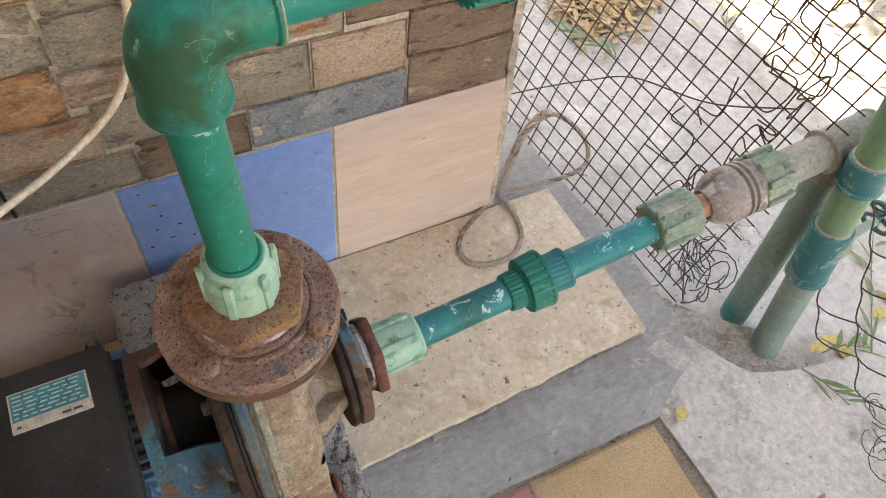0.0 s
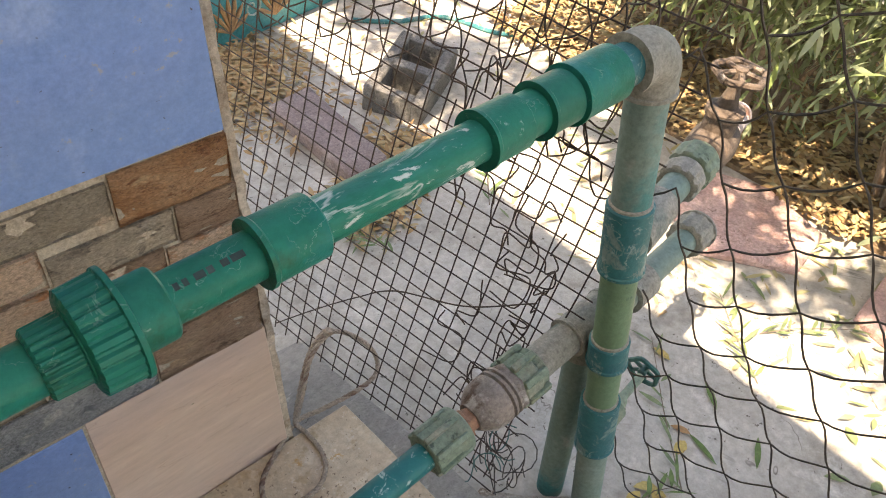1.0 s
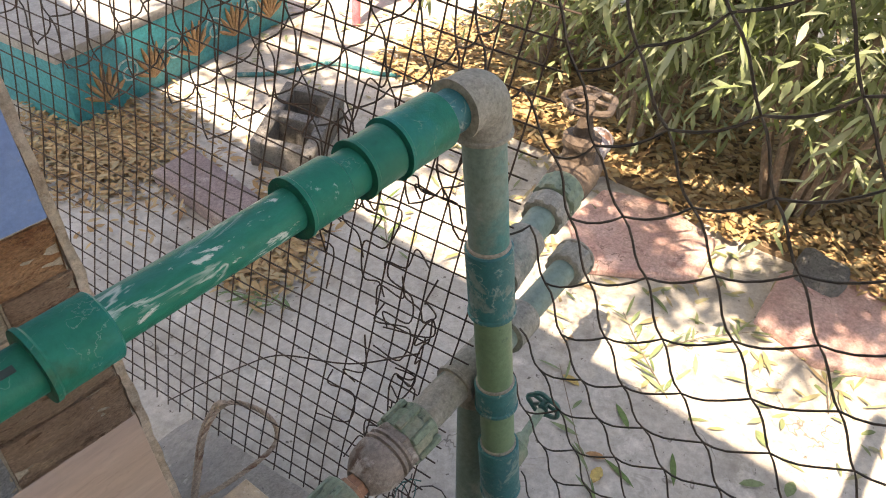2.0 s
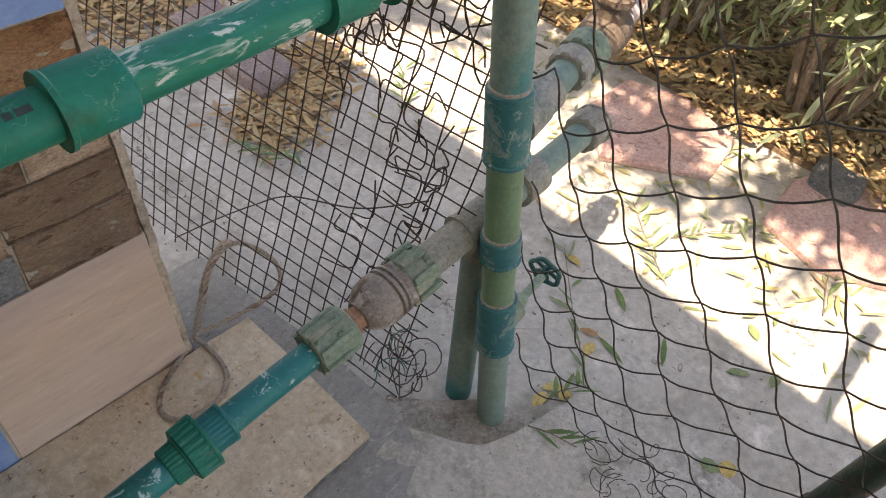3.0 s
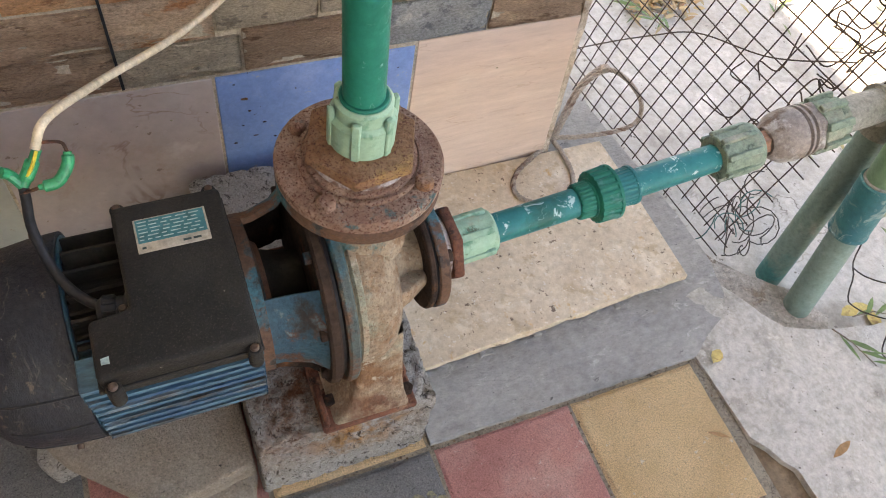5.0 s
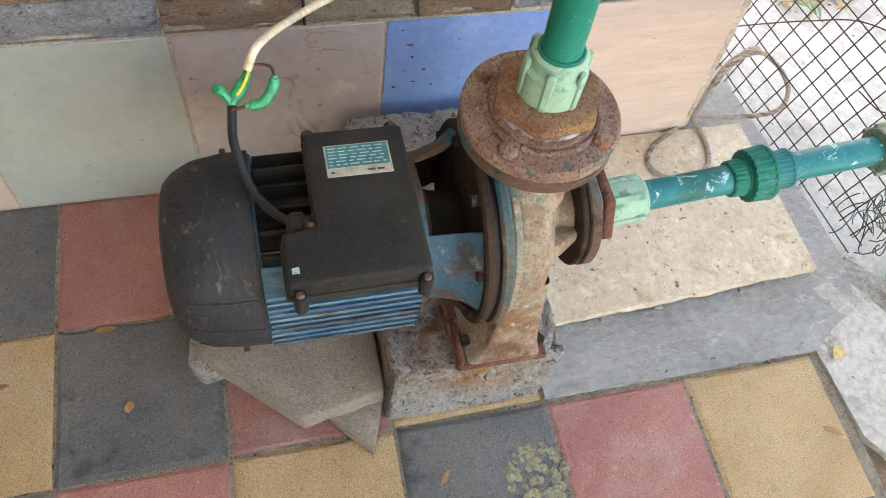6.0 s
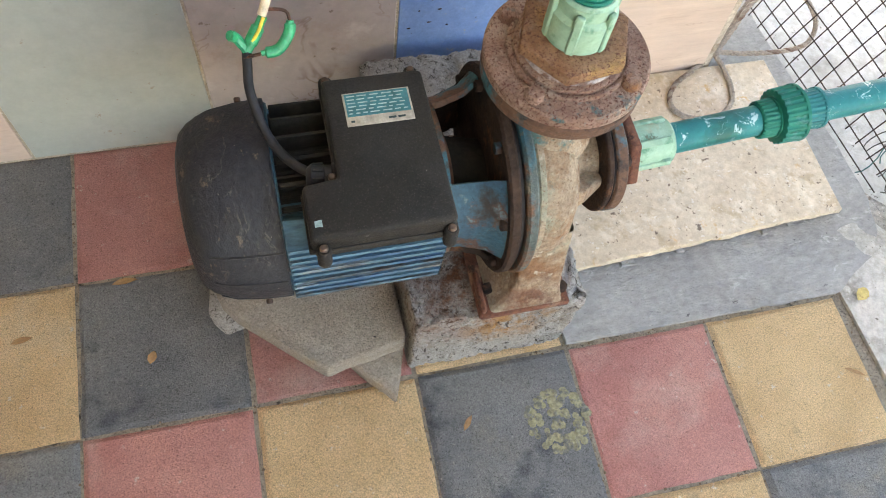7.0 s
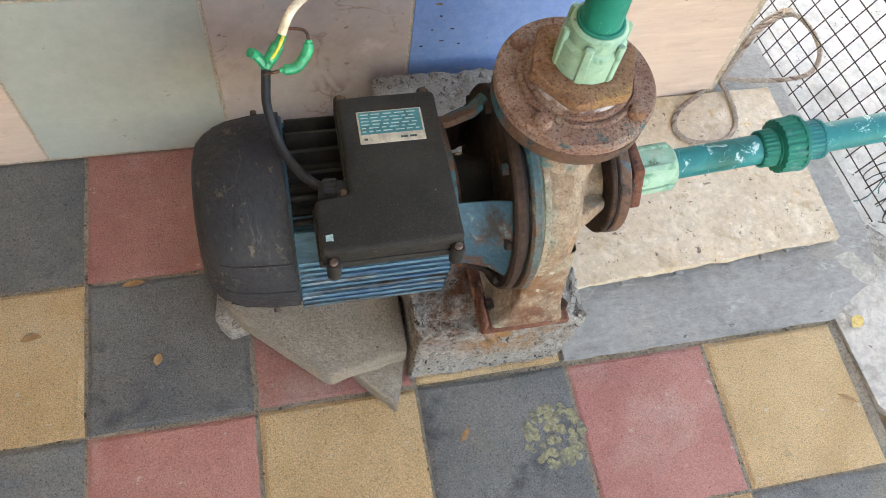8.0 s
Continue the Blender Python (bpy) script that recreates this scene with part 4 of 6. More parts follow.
# mortar crumbs in the gap before the slab
for i, (x, w) in enumerate(((1.235, 0.03), (1.17, 0.010), (1.10, 0.016), (1.0, 0.012), (0.9, 0.02))):
    ye = -0.382 + 0.0544 * (x - 0.752)
    w *= 0.6
    solo("mortar_crumb", rough_up(box(x - w, x + w, ye - 0.004 - 0.003 * (i % 3), ye + 0.012, 0.002, 0.0085), 0.006, 70, 4, i), "cement", "grey mortar crumb in the slab's front joint", "mortar", group="mortar crumbs")

# concrete block and broken paving stones under the pump
bm = box(0.492, 0.742, -0.488, -0.03, 0.004, 0.19, 0.006, 2)
bmesh.ops.subdivide_edges(bm, edges=bm.edges[:], cuts=70, use_grid_fill=True)
bm.normal_update()
for v in bm.verts:
    w = v.co + 0.006 * Vector((noise.noise(v.co * 60), noise.noise(v.co * 60 + Vector((7, 0, 0))), noise.noise(v.co * 60 + Vector((0, 7, 0)))))
    crust = min(1.0, abs(noise.noise(w * 62)) * 4.5)
    pit = noise.noise(w * 50 + Vector((5, 1, 2)))
    v.co += v.normal * (0.0045 * crust - 0.004 + 0.004 * noise.noise(v.co * 24) - (0.006 if pit > 0.38 else 0))
solo("concrete_block", bm, "block", "rough grey concrete block stained with rust under the pump", "concrete block", at=(0.617, -0.26, 0.0), smooth=70)


def fragment(poly, z0, z1, label, seed, m="fragment"):
    bm = prism(poly, z0, z1, 0.005, None, None, 2)
    bmesh.ops.subdivide_edges(bm, edges=[e for e in bm.edges if e.calc_length() > 0.03], cuts=4, use_grid_fill=True)
    for v in bm.verts:
        v.co += Vector((noise.noise(v.co * 40 + Vector((seed, 0, 0))), noise.noise(v.co * 40 + Vector((0, seed, 0))), noise.noise(v.co * 40))) * 0.0025
    return solo("paving_fragment", bm, m, label, "paving stone", group="stones under the motor", smooth=45)


fragment([(0.225, -0.355), (0.245, -0.385), (0.352, -0.482), (0.366, -0.492), (0.486, -0.47), (0.486, -0.15), (0.26, -0.12), (0.215, -0.22)], 0.052, 0.097, "broken beige paving stone lying under the motor", 1)
fragment([(0.35, -0.30), (0.40, -0.47), (0.46, -0.54), (0.478, -0.49), (0.486, -0.46), (0.486, -0.2), (0.36, -0.2)], 0.006, 0.052, "lower broken beige paving stone with a sharp corner", 2)
fragment([(0.205, -0.36), (0.225, -0.385), (0.255, -0.375), (0.26, -0.30), (0.26, -0.15), (0.22, -0.2)], 0.006, 0.055, "white chipped stone wedge under the motor", 3, "block")

# ---- pump ----
AX = Vector((0, -0.345, 0.345))


def along(x):
    return frame_of((x, AX.y, AX.z), (1, 0, 0))


pump = thing("water_pump", (0.617, -0.345, 0.19), "rusty cast-iron centrifugal water pump with a black-capped motor", "water pump")
# motor body with cooling fins
nf = 54
bm = bmesh.new()
ringa, ringb = [], []
for i in range(nf * 4):
    a = 2 * math.pi * i / (nf * 4)
    r = 0.104 if (i % 4) in (0, 1) else 0.099
    for rg, x in ((ringa, 0.325), (ringb, 0.520)):
        rg.append(bm.verts.new((x, AX.y + r * math.cos(a) * 1.04, AX.z + r * math.sin(a))))
k = len(ringa)
for i in range(k):
    bm.faces.new((ringa[i], ringb[i], ringb[(i + 1) % k], ringa[(i + 1) % k]))
bm.faces.new(ringa)
bm.faces.new(ringb[::-1])
bmesh.ops.recalc_face_normals(bm, faces=bm.faces)
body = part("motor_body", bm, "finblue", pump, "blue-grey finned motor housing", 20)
# faces near the top take the near-black fin colour
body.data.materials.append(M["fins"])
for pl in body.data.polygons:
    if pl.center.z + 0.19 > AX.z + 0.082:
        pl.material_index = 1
# dark fins behind the terminal box
for i in range(9):
    m = Matrix.Translation((0, AX.y, AX.z)) @ Matrix.Rotation(radians(62 + i * 13), 4, "X")
    part("cooling_fin", box(0.345, 0.50, 0.088, 0.122, -0.0022, 0.0022, 0.0006, 1, None, m), "fins", pump)
# blue fins on the side below the terminal box
for i in range(10):
    z = 0.300 + 0.0158 * i
    part("cooling_fin", rough_up(box(0.343, 0.517, -0.435, -0.4590 - 0.0011 * i, z, z + 0.0062, 0.0014), 0.0006, 90, 3, i), "finblue", pump)
# fan cover
part("fan_cover", lathe([(0, 0.0), (0.078, 0.0), (0.092, 0.005), (0.102, 0.015), (0.1125, 0.036), (0.118, 0.07), (0.120, 0.104), (0.1165, 0.1045), (0.11, 0.10), (0, 0.095)], along(0.235), 64), "black", pump, "scuffed black plastic fan cover")
part("cover_rim", ring(0.095, 0.1150, 0, 0.004, along(0.3385), 64), "bluepaint", pump)
for s in (30, 200, 320):
    a = radians(s)
    part("cover_screw", ring(0, 0.004, 0, 0.006, frame_of((0.31, AX.y + 0.119 * math.cos(a), AX.z + 0.119 * math.sin(a)), (0, math.cos(a), math.sin(a))), 10, 0.001), "screw", pump)

for a in (150, 172, 196, 30, 8):
    t = radians(a)
    part("cover_seam", tube([(x, AX.y + r * math.cos(t), AX.z + r * math.sin(t)) for x, r in ((0.258, 0.1065), (0.275, 0.1132), (0.305, 0.1178), (0.337, 0.1195))], 0.0015, 6), "rubber", pump)

# terminal box: L-shaped lid over a lower tray
lid = [(0.404, -0.298), (0.515, -0.298), (0.515, -0.487), (0.366, -0.487), (0.366, -0.424), (0.404, -0.420)]


def inset(poly, d):
    out = []
    n = len(poly)
    for i in range(n):
        p, a, b = Vector(poly[i]), Vector(poly[i - 1]), Vector(poly[(i + 1) % n])
        e1, e2 = (p - a).normalized(), (b - p).normalized()
        n1, n2 = Vector((e1.y, -e1.x)), Vector((e2.y, -e2.x))
        out.append(tuple(p + (n1 + n2) * d / (1 + n1.dot(n2))))
    return out


tbox = part("terminal_box", prism(lid, 0.472, 0.502, 0.006, None, None, 3), "boxblack", pump, "matt black plastic terminal box")
BASE[tbox.name] = BASE[pump.name]
part("box_tray", prism(inset(lid, 0.004), 0.453, 0.470, 0.002), "boxblack", tbox)
part("box_rim", prism(inset(lid, -0.0022), 0.4735, 0.4785, 0.001), "boxblack", tbox)
part("box_seal", prism(inset(lid, 0.002), 0.4695, 0.4725), "rubber", tbox)
for x, y in ((0.410, -0.2925), (0.505, -0.291), (0.5075, -0.4915), (0.378, -0.4925), (0.3985, -0.414)):
    part("box_lug", lathe([(0, 0.462), (0.0075, 0.462), (0.0075, 0.488), (0.006, 0.490), (0, 0.490)], Matrix.Translation((x, y, 0)), 16), "boxblack", tbox)
    part("box_screw", lathe([(0, 0.489), (0.0042, 0.489), (0.0045, 0.4925), (0.003, 0.494), (0, 0.494)], Matrix.Translation((x, y, 0)), 12), "screw", tbox)
# nameplate
npl = part("nameplate", box(0.4235, 0.4955, -0.3635, -0.3215, 0.5015, 0.503, 0.0004), "plate", pump, "cream nameplate with a teal printed panel")
part("printed_panel", box(0.4255, 0.4935, -0.352, -0.3232, 0.5029, 0.5034), "plateblue", npl)
for row in range(6):
    y = -0.3265 - row * 0.0044
    x = 0.4275
    while x < 0.488:
        w = rnd.uniform(0.004, 0.011)
        part("print_bar", box(x, min(x + w, 0.491), y - 0.0006, y + 0.0006, 0.5033, 0.5037), "white", npl)
        x += w + rnd.uniform(0.002, 0.004)
for x0, x1 in ((0.428, 0.432), (0.468, 0.476), (0.478, 0.486)):
    part("print_bar", box(x0, x1, -0.3595, -0.3570, 0.5029, 0.5033), "ink", npl)
part("paint_fleck", rough_up(box(0.3725, 0.380, -0.474, -0.467, 0.5015, 0.5026), 0.001, 200, 2), "white", tbox)
gl = frame_of((0.404, -0.402, 0.472), (-1, 0.1, 0.05))
gland = part("cable_gland", lathe([(0, -0.004), (0.0145, -0.004), (0.0145, 0.004), (0.0125, 0.005), (0.0125, 0.012), (0.0135, 0.013), (0.0135, 0.026), (0.009, 0.031), (0, 0.031)], gl, 24), "rubber", tbox)
for i in range(8):
    part("gland_rib", box(0.0125, 0.0150, -0.0022, 0.0022, 0.013, 0.025, 0.0006, 1, None, gl @ Matrix.Rotation(math.pi * i / 4, 4, "Z")), "boxblack", tbox)

# lantern bracket between motor and pump
lan = part("bracket", lathe([(0.092, 0.0), (0.098, 0.004), (0.098, 0.018), (0.062, 0.024), (0.058, 0.03), (0.058, 0.012), (0.092, 0.01)], along(0.516), 48, None, True), "rustblue", pump, "rust over blue paint on the iron bracket")
for a0, a1, mm in ((-6, 52, "bluepaint"), (-44, -30, "darkrust"), (122, 142, "rustblue"), (150, 205, "darkrust"), (-84, -64, "darkrust"), (215, 262, "darkrust")):
    bm = bmesh.new()
    rows_ = []
    steps = 8
    for x, r in ((0.518, 0.096), (0.545, 0.098), (0.575, 0.108), (0.594, 0.124)):
        lo_, hi_ = [], []
        for k in range(steps + 1):
            a = radians(a0 + (a1 - a0) * k / steps) + math.pi
            for lst, rr in ((lo_, r - 0.008), (hi_, r)):
                lst.append(bm.verts.new((x, AX.y + rr * math.cos(a), AX.z + rr * math.sin(a) * -1)))
        rows_.append((lo_, hi_))
    for (l0, h0), (l1, h1) in zip(rows_, rows_[1:]):
        for k in range(steps):
            bm.faces.new((h0[k], h0[k + 1], h1[k + 1], h1[k]))
            bm.faces.new((l0[k], l1[k], l1[k + 1], l0[k + 1]))
        bm.faces.new((l0[0], h0[0], h1[0], l1[0]))
        bm.faces.new((l0[-1], l1[-1], h1[-1], h0[-1]))
    bmesh.ops.recalc_face_normals(bm, faces=bm.faces)
    part("bracket_arm", bm, mm, pump)
part("shaft", ring(0, 0.018, 0, 0.12, along(0.51), 20), "darkrust", pump)
# black core that paints the shadow in the bracket's opening
part("bearing_housing", lathe([(0.0, 0.0), (0.056, 0.0), (0.046, 0.03), (0.04, 0.06), (0.04, 0.066), (0, 0.066)], along(0.528), 32), "fins", pump)
part("bracket_flange", ring(0.03, 0.134, 0, 0.014, along(0.592), 64, 0.003), "darkrust", pump, "rusted rear flange darkened for the bracket's inner shadow")
part("gasket", ring(0.03, 0.126, 0, 0.006, along(0.606), 64), "rubber", pump)
part("casing_flange", ring(0.03, 0.137, 0, 0.014, along(0.612), 64, 0.003), "casingedge", pump, "worn blue-green casing flange")
for i in range(8):
    a = radians(20 + 45 * i)
    part("casing_bolt", prism(hexagon(0.008), 0, 0.008, 0.001, None, frame_of((0.584, AX.y + 0.118 * math.cos(a), AX.z + 0.118 * math.sin(a)), (1, 0, 0))), "darkrust", pump)
# spiral casing
bm = bmesh.new()
seg = 64
prev = None
secs = [(0.626, 0.0), (0.630, 0.004), (0.645, 0.006), (0.664, 0.004), (0.680, -0.006), (0.692, -0.024), (0.697, -0.05), (0.698, -0.075)]
for x, d in secs:
    rg = []
    for i in range(seg):
        a = 2 * math.pi * i / seg
        grow = 0.012 * (((a - math.pi / 2) / (2 * math.pi)) % 1.0)
        r = max(0.03, 0.112 + grow * 0.8 + d)
        rg.append(bm.verts.new((x, AX.y + r * math.cos(a), AX.z + r * math.sin(a))))
    if prev:
        for i in range(seg):
            bm.faces.new((prev[i], prev[(i + 1) % seg], rg[(i + 1) % seg], rg[i]))
    prev = rg
bm.faces.new(prev)
bmesh.ops.recalc_face_normals(bm, faces=bm.faces)
part("casing", bm, "casing", pump, "dusty tan cast-iron casing", 60)
part("casing_ridge", lathe([(0.117, 0.0), (0.121, 0.003), (0.120, 0.010), (0.113, 0.014)], along(0.630), 64), "casing", pump)
# suction neck, ribs and flange
part("suction_neck", lathe([(0.062, 0.0), (0.05, 0.014), (0.044, 0.03), (0.046, 0.045)], along(0.692), 40), "casing", pump)
for s in (-1, 1):
    m = Matrix.Translation((0, AX.y, AX.z)) @ Matrix.Rotation(radians(90 + s * 72), 4, "X")
    b2 = bmesh.new()
    vs = [b2.verts.new(v) for v in ((0.685, 0.03, -0.011), (0.685, 0.088, -0.013), (0.705, 0.08, -0.011), (0.737, 0.058, -0.008), (0.737, 0.03, -0.008))]
    f0 = b2.faces.new(vs)
    ex = bmesh.ops.extrude_face_region(b2, geom=[f0])
    for v in [g for g in ex["geom"] if isinstance(g, bmesh.types.BMVert)]:
        v.co.z = -v.co.z
    bmesh.ops.recalc_face_normals(b2, faces=b2.faces)
    bmesh.ops.bevel(b2, geom=b2.edges[:], offset=0.005, segments=3, profile=0.5, affect="EDGES")
    bmesh.ops.transform(b2, matrix=m, verts=b2.verts)
    part("rib", b2, "casing", pump)
part("suction_flange", ring(0.03, 0.076, 0, 0.008, along(0.736), 56, 0.002), "darkrust", pump)
part("suction_gasket", ring(0.03, 0.0745, 0, 0.003, along(0.744), 56), "rubber", pump)
part("counter_flange", ring(0.028, 0.077, 0, 0.015, along(0.747), 56, 0.002), "rustblue", pump, "blue-painted rusty suction counter flange")
for i in range(4):
    a = radians(45 + 90 * i)
    part("flange_bolt", prism(hexagon(0.009), 0, 0.008, 0.001, None, frame_of((0.762, AX.y + 0.06 * math.cos(a), AX.z + 0.06 * math.sin(a)), (1, 0, 0))), "darkrust", pump)
part("thread_tape", lathe([(0.04, 0), (0.043, 0.003), (0.041, 0.006), (0.044, 0.010), (0.042, 0.016), (0.03, 0.018)], along(0.762), 40), "tape", pump, "white thread tape")
part("reducer_nut", prism(hexagon(0.054), 0, 0.014, 0.002, None, along(0.778)), "redrust", pump, "reddish rusty hexagonal reducer")

# discharge branch
FX, FY, FZ = 0.657, -0.345, 0.562
UP = Matrix.Translation((FX, FY, 0))
part("discharge_neck", lathe([(0.06, 0.43), (0.048, 0.46), (0.042, 0.49), (0.045, 0.53)], UP, 40), "casing", pump)
part("lower_flange", ring(0.02, 0.088, 0.526, 0.5435, UP, 64, 0.003), "rustblue", pump)
bm = ring(0.03, 0.0885, 0.545, FZ, UP, 64, 0.003)
part("discharge_flange", bm, "rust", pump, "thick pitted rusty discharge flange")
part("flange_hub", lathe([(0.0655, FZ - 0.001), (0.066, FZ + 0.002), (0.0645, FZ + 0.0045), (0.0615, FZ + 0.0045), (0.0605, FZ + 0.003), (0.059, FZ + 0.003), (0.0585, FZ + 0.0075), (0.0565, FZ + 0.009), (0.03, FZ + 0.009)], UP, 48), "rust", pump)
part("thread_tape", lathe([(0.05, FZ + 0.007), (0.0530, FZ + 0.0095), (0.0518, FZ + 0.0108), (0.0536, FZ + 0.0122), (0.0522, FZ + 0.0135), (0.0532, FZ + 0.0148), (0.05, FZ + 0.0165)], UP, 48), "tape", pump, "white thread tape")
part("reducer_nut", prism(hexagon(0.0615), FZ + 0.0155, FZ + 0.031, 0.003, None, UP @ Matrix.Rotation(radians(8), 4, "Z"), 2), "rusthex", pump, "orange rusty hexagonal reducer")
for a in (45, 135, 225, 315):
    x, y = FX + 0.0735 * math.cos(radians(a)), FY + 0.0735 * math.sin(radians(a))
    part("flange_bolt", lathe([(0.0105, FZ), (0.0105, FZ + 0.006), (0.008, FZ + 0.009), (0, FZ + 0.0095)], Matrix.Translation((x, y, 0)), 8), "rust", pump)

# pump foot: a leg that flares into the plate
bm = bmesh.new()
prev = None
for z, x0, x1, y0, y1 in ((0.345, 0.634, 0.690, -0.452, -0.238), (0.29, 0.630, 0.690, -0.464, -0.226), (0.25, 0.624, 0.690, -0.474, -0.216), (0.225, 0.614, 0.692, -0.482, -0.208), (0.208, 0.598, 0.696, -0.489, -0.201), (0.193, 0.586, 0.700, -0.492, -0.198)):
    rg_ = [bm.verts.new(v) for v in ((x0, y0, z), (x1, y0, z), (x1, y1, z), (x0, y1, z))]
    if prev:
        for k in range(4):
            bm.faces.new((prev[k], prev[(k + 1) % 4], rg_[(k + 1) % 4], rg_[k]))
    prev = rg_
bm.faces.new(prev)
bmesh.ops.recalc_face_normals(bm, faces=bm.faces)
bmesh.ops.bevel(bm, geom=[e for e in bm.edges if abs(e.verts[0].co.z - e.verts[1].co.z) > 0.005], offset=0.006, segments=3, profile=0.5, affect="EDGES")
part("leg", bm, "casing", pump, "", 50)
part("foot", prism([(0.578, -0.494), (0.708, -0.494), (0.708, -0.425), (0.696, -0.42), (0.696, -0.27), (0.708, -0.26), (0.708, -0.196), (0.578, -0.196)], 0.1925, 0.203, 0.003), "redrust", pump, "rusty iron foot plate")
for x0, x1, y0, y1 in ((0.580, 0.588, -0.490, -0.43), (0.698, 0.706, -0.452, -0.428)):
    part("foot_rim", box(x0, x1, y0, y1, 0.202, 0.218, 0.003), "redrust", pump)
part("foot_bolt", prism(hexagon(0.009), 0.202, 0.212, 0.001, None, Matrix.Translation((0.700, -0.47, 0))), "darkrust", pump)
part("foot_bolt", prism(hexagon(0.009), 0.202, 0.212, 0.001, None, Matrix.Translation((0.597, -0.455, 0))), "darkrust", pump)

# ---- pipes ----
PR = 0.0207


def line_frame(a, b):
    a, b = Vector(a), Vector(b)
    return frame_of(a, b - a)


def fluted(r, h0, h1, m, count, depth, seg=96, lip=0.0):
    """A nut with ribs round it and a lip at its far end."""
    bm = bmesh.new()
    prev = None
    rows_ = [(h0, 0.86, 0), (h0 + 0.002, 0.97, 1), (h1 - 0.006, 1.0, 1)]
    rows_ += [(h1 - 0.005, 1.0 + lip, 0), (h1 - 0.001, 1.0 + lip, 0), (h1, 0.93, 0)] if lip else [(h1, 0.9, 0)]
    ends = []
    for h, s, fl in rows_:
        rg = []
        for i in range(seg):
            a = 2 * math.pi * i / seg
            d = depth if fl and (i * count / seg) % 1.0 < 0.35 else 0
            rg.append(bm.verts.new(m @ Vector(((r * s - d) * math.cos(a), (r * s - d) * math.sin(a), h))))
        if prev:
            for i in range(seg):
                bm.faces.new((prev[i], prev[(i + 1) % seg], rg[(i + 1) % seg], rg[i]))
        else:
            ends.append(rg)
        prev = rg
    ends.append(prev)
    for e in ends:
        bm.faces.new(e)
    bmesh.ops.recalc_face_normals(bm, faces=bm.faces)
    return bm


def sleeve(r, h0, h1, m, lip=0.0018):
    """A moulded socket with rolled ends."""
    return lathe([(PR * 0.9, h0), (r + lip, h0), (r + lip, h0 + 0.004), (r, h0 + 0.006), (r, h1 - 0.002), (r - 0.002, h1), (PR * 0.9, h1)], m, 40)


def pipe_len(r, h0, h1, m):
    return lathe([(r * 0.85, h0), (r, h0), (r, (h0 + h1) / 2), (r, h1), (r * 0.85, h1)], m, 36)


def winged(name, r0, r1, h0, h1, m, wings, w, out, material, parent, label):
    """A threaded adapter with raised wings along it."""
    ob = part(name, lathe([(0, h0), (r0 - 0.002, h0), (r0, h0 + 0.002), (r0, h0 + (h1 - h0) * 0.62), (r1, h0 + (h1 - h0) * 0.70), (r1, h1 - 0.003), (r1 - 0.003, h1), (0, h1)], m, 40), material, parent, label)
    for i in range(wings):
        part("wing", box(r0 - 0.004, r0 + out, -w / 2, w / 2, h0 + 0.001, h1 - (h1 - h0) * 0.12, 0.0015, 1, None, m @ Matrix.Rotation(2 * math.pi * i / wings, 4, "Z")), material, ob)
    return ob


def bend(corner, d0, d1, r, reach, n=12):
    """A fat moulded elbow from corner - d0*reach to corner + d1*reach."""
    c, d0, d1 = Vector(corner), Vector(d0).normalized(), Vector(d1).normalized()
    k = reach * 0.62
    pts, rs = [c - d0 * reach, c - d0 * (reach - 0.004)], [r + 0.002, r + 0.002]
    pts.append(c - d0 * (reach - 0.006))
    rs.append(r)
    for i in range(n + 1):
        t = i / n
        pts.append((c - d0 * k) * (1 - t) ** 2 + c * 2 * t * (1 - t) + (c + d1 * k) * t * t)
        rs.append(r * (1 + 0.05 * math.sin(math.pi * t)))
    pts += [c + d1 * (reach - 0.006), c + d1 * (reach - 0.004), c + d1 * reach]
    rs += [r, r + 0.002, r + 0.002]
    return tube(pts, rs, 36)


# discharge pipe
dis = thing("discharge_pipe", (FX, FY, 0.593), "emerald green plastic discharge pipe with elbow union and couplings", "pipe")
winged("threaded_adapter", 0.0335, 0.029, 0.592, 0.650, UP, 6, 0.009, 0.0022, "mint", dis, "pale mint threaded adapter")
part("collar", ring(PR * 0.9, 0.0245, 0.647, 0.653, UP, 36), "dteal", dis)
EL0, EL1 = Vector((FX - 0.007, FY + 0.002, 0.903)), Vector((1.488, -0.331, 0.920))
dirx = (EL1 - EL0).normalized()
RI0 = Vector((FX, FY, 0.640))
rise = (EL0 - RI0).normalized()
part("riser", pipe_len(PR, 0.0, 0.215, frame_of(RI0, rise)), "emerald", dis)
part("elbow", bend(EL0, rise, dirx, 0.0295, 0.066, 16), "emerald", dis, "glossy emerald elbow")
m = frame_of(EL0, dirx)
part("pipe", pipe_len(PR, 0.06, 0.18, m), "emerald", dis)
part("elbow_seam", ring(PR, 0.0322, 0.0635, 0.066, m, 36, 0.001), "sage", dis)


def st(x):
    return (x - EL0.x) / dirx.x


part("union_tail", fluted(0.0275, st(0.814), st(0.846), m, 26, 0.0018, 104, 0.08), "emerald", dis)
part("union_nut", fluted(0.0415, st(0.842), st(0.876), m, 24, 0.0024, 120, 0.04), "emerald", dis, "ribbed dark green union nut")
part("union_socket", sleeve(0.0285, st(0.872), st(0.904), m), "emerald", dis)
part("pipe", pipe_len(PR, st(0.895), st(0.98), m), "emerald", dis)
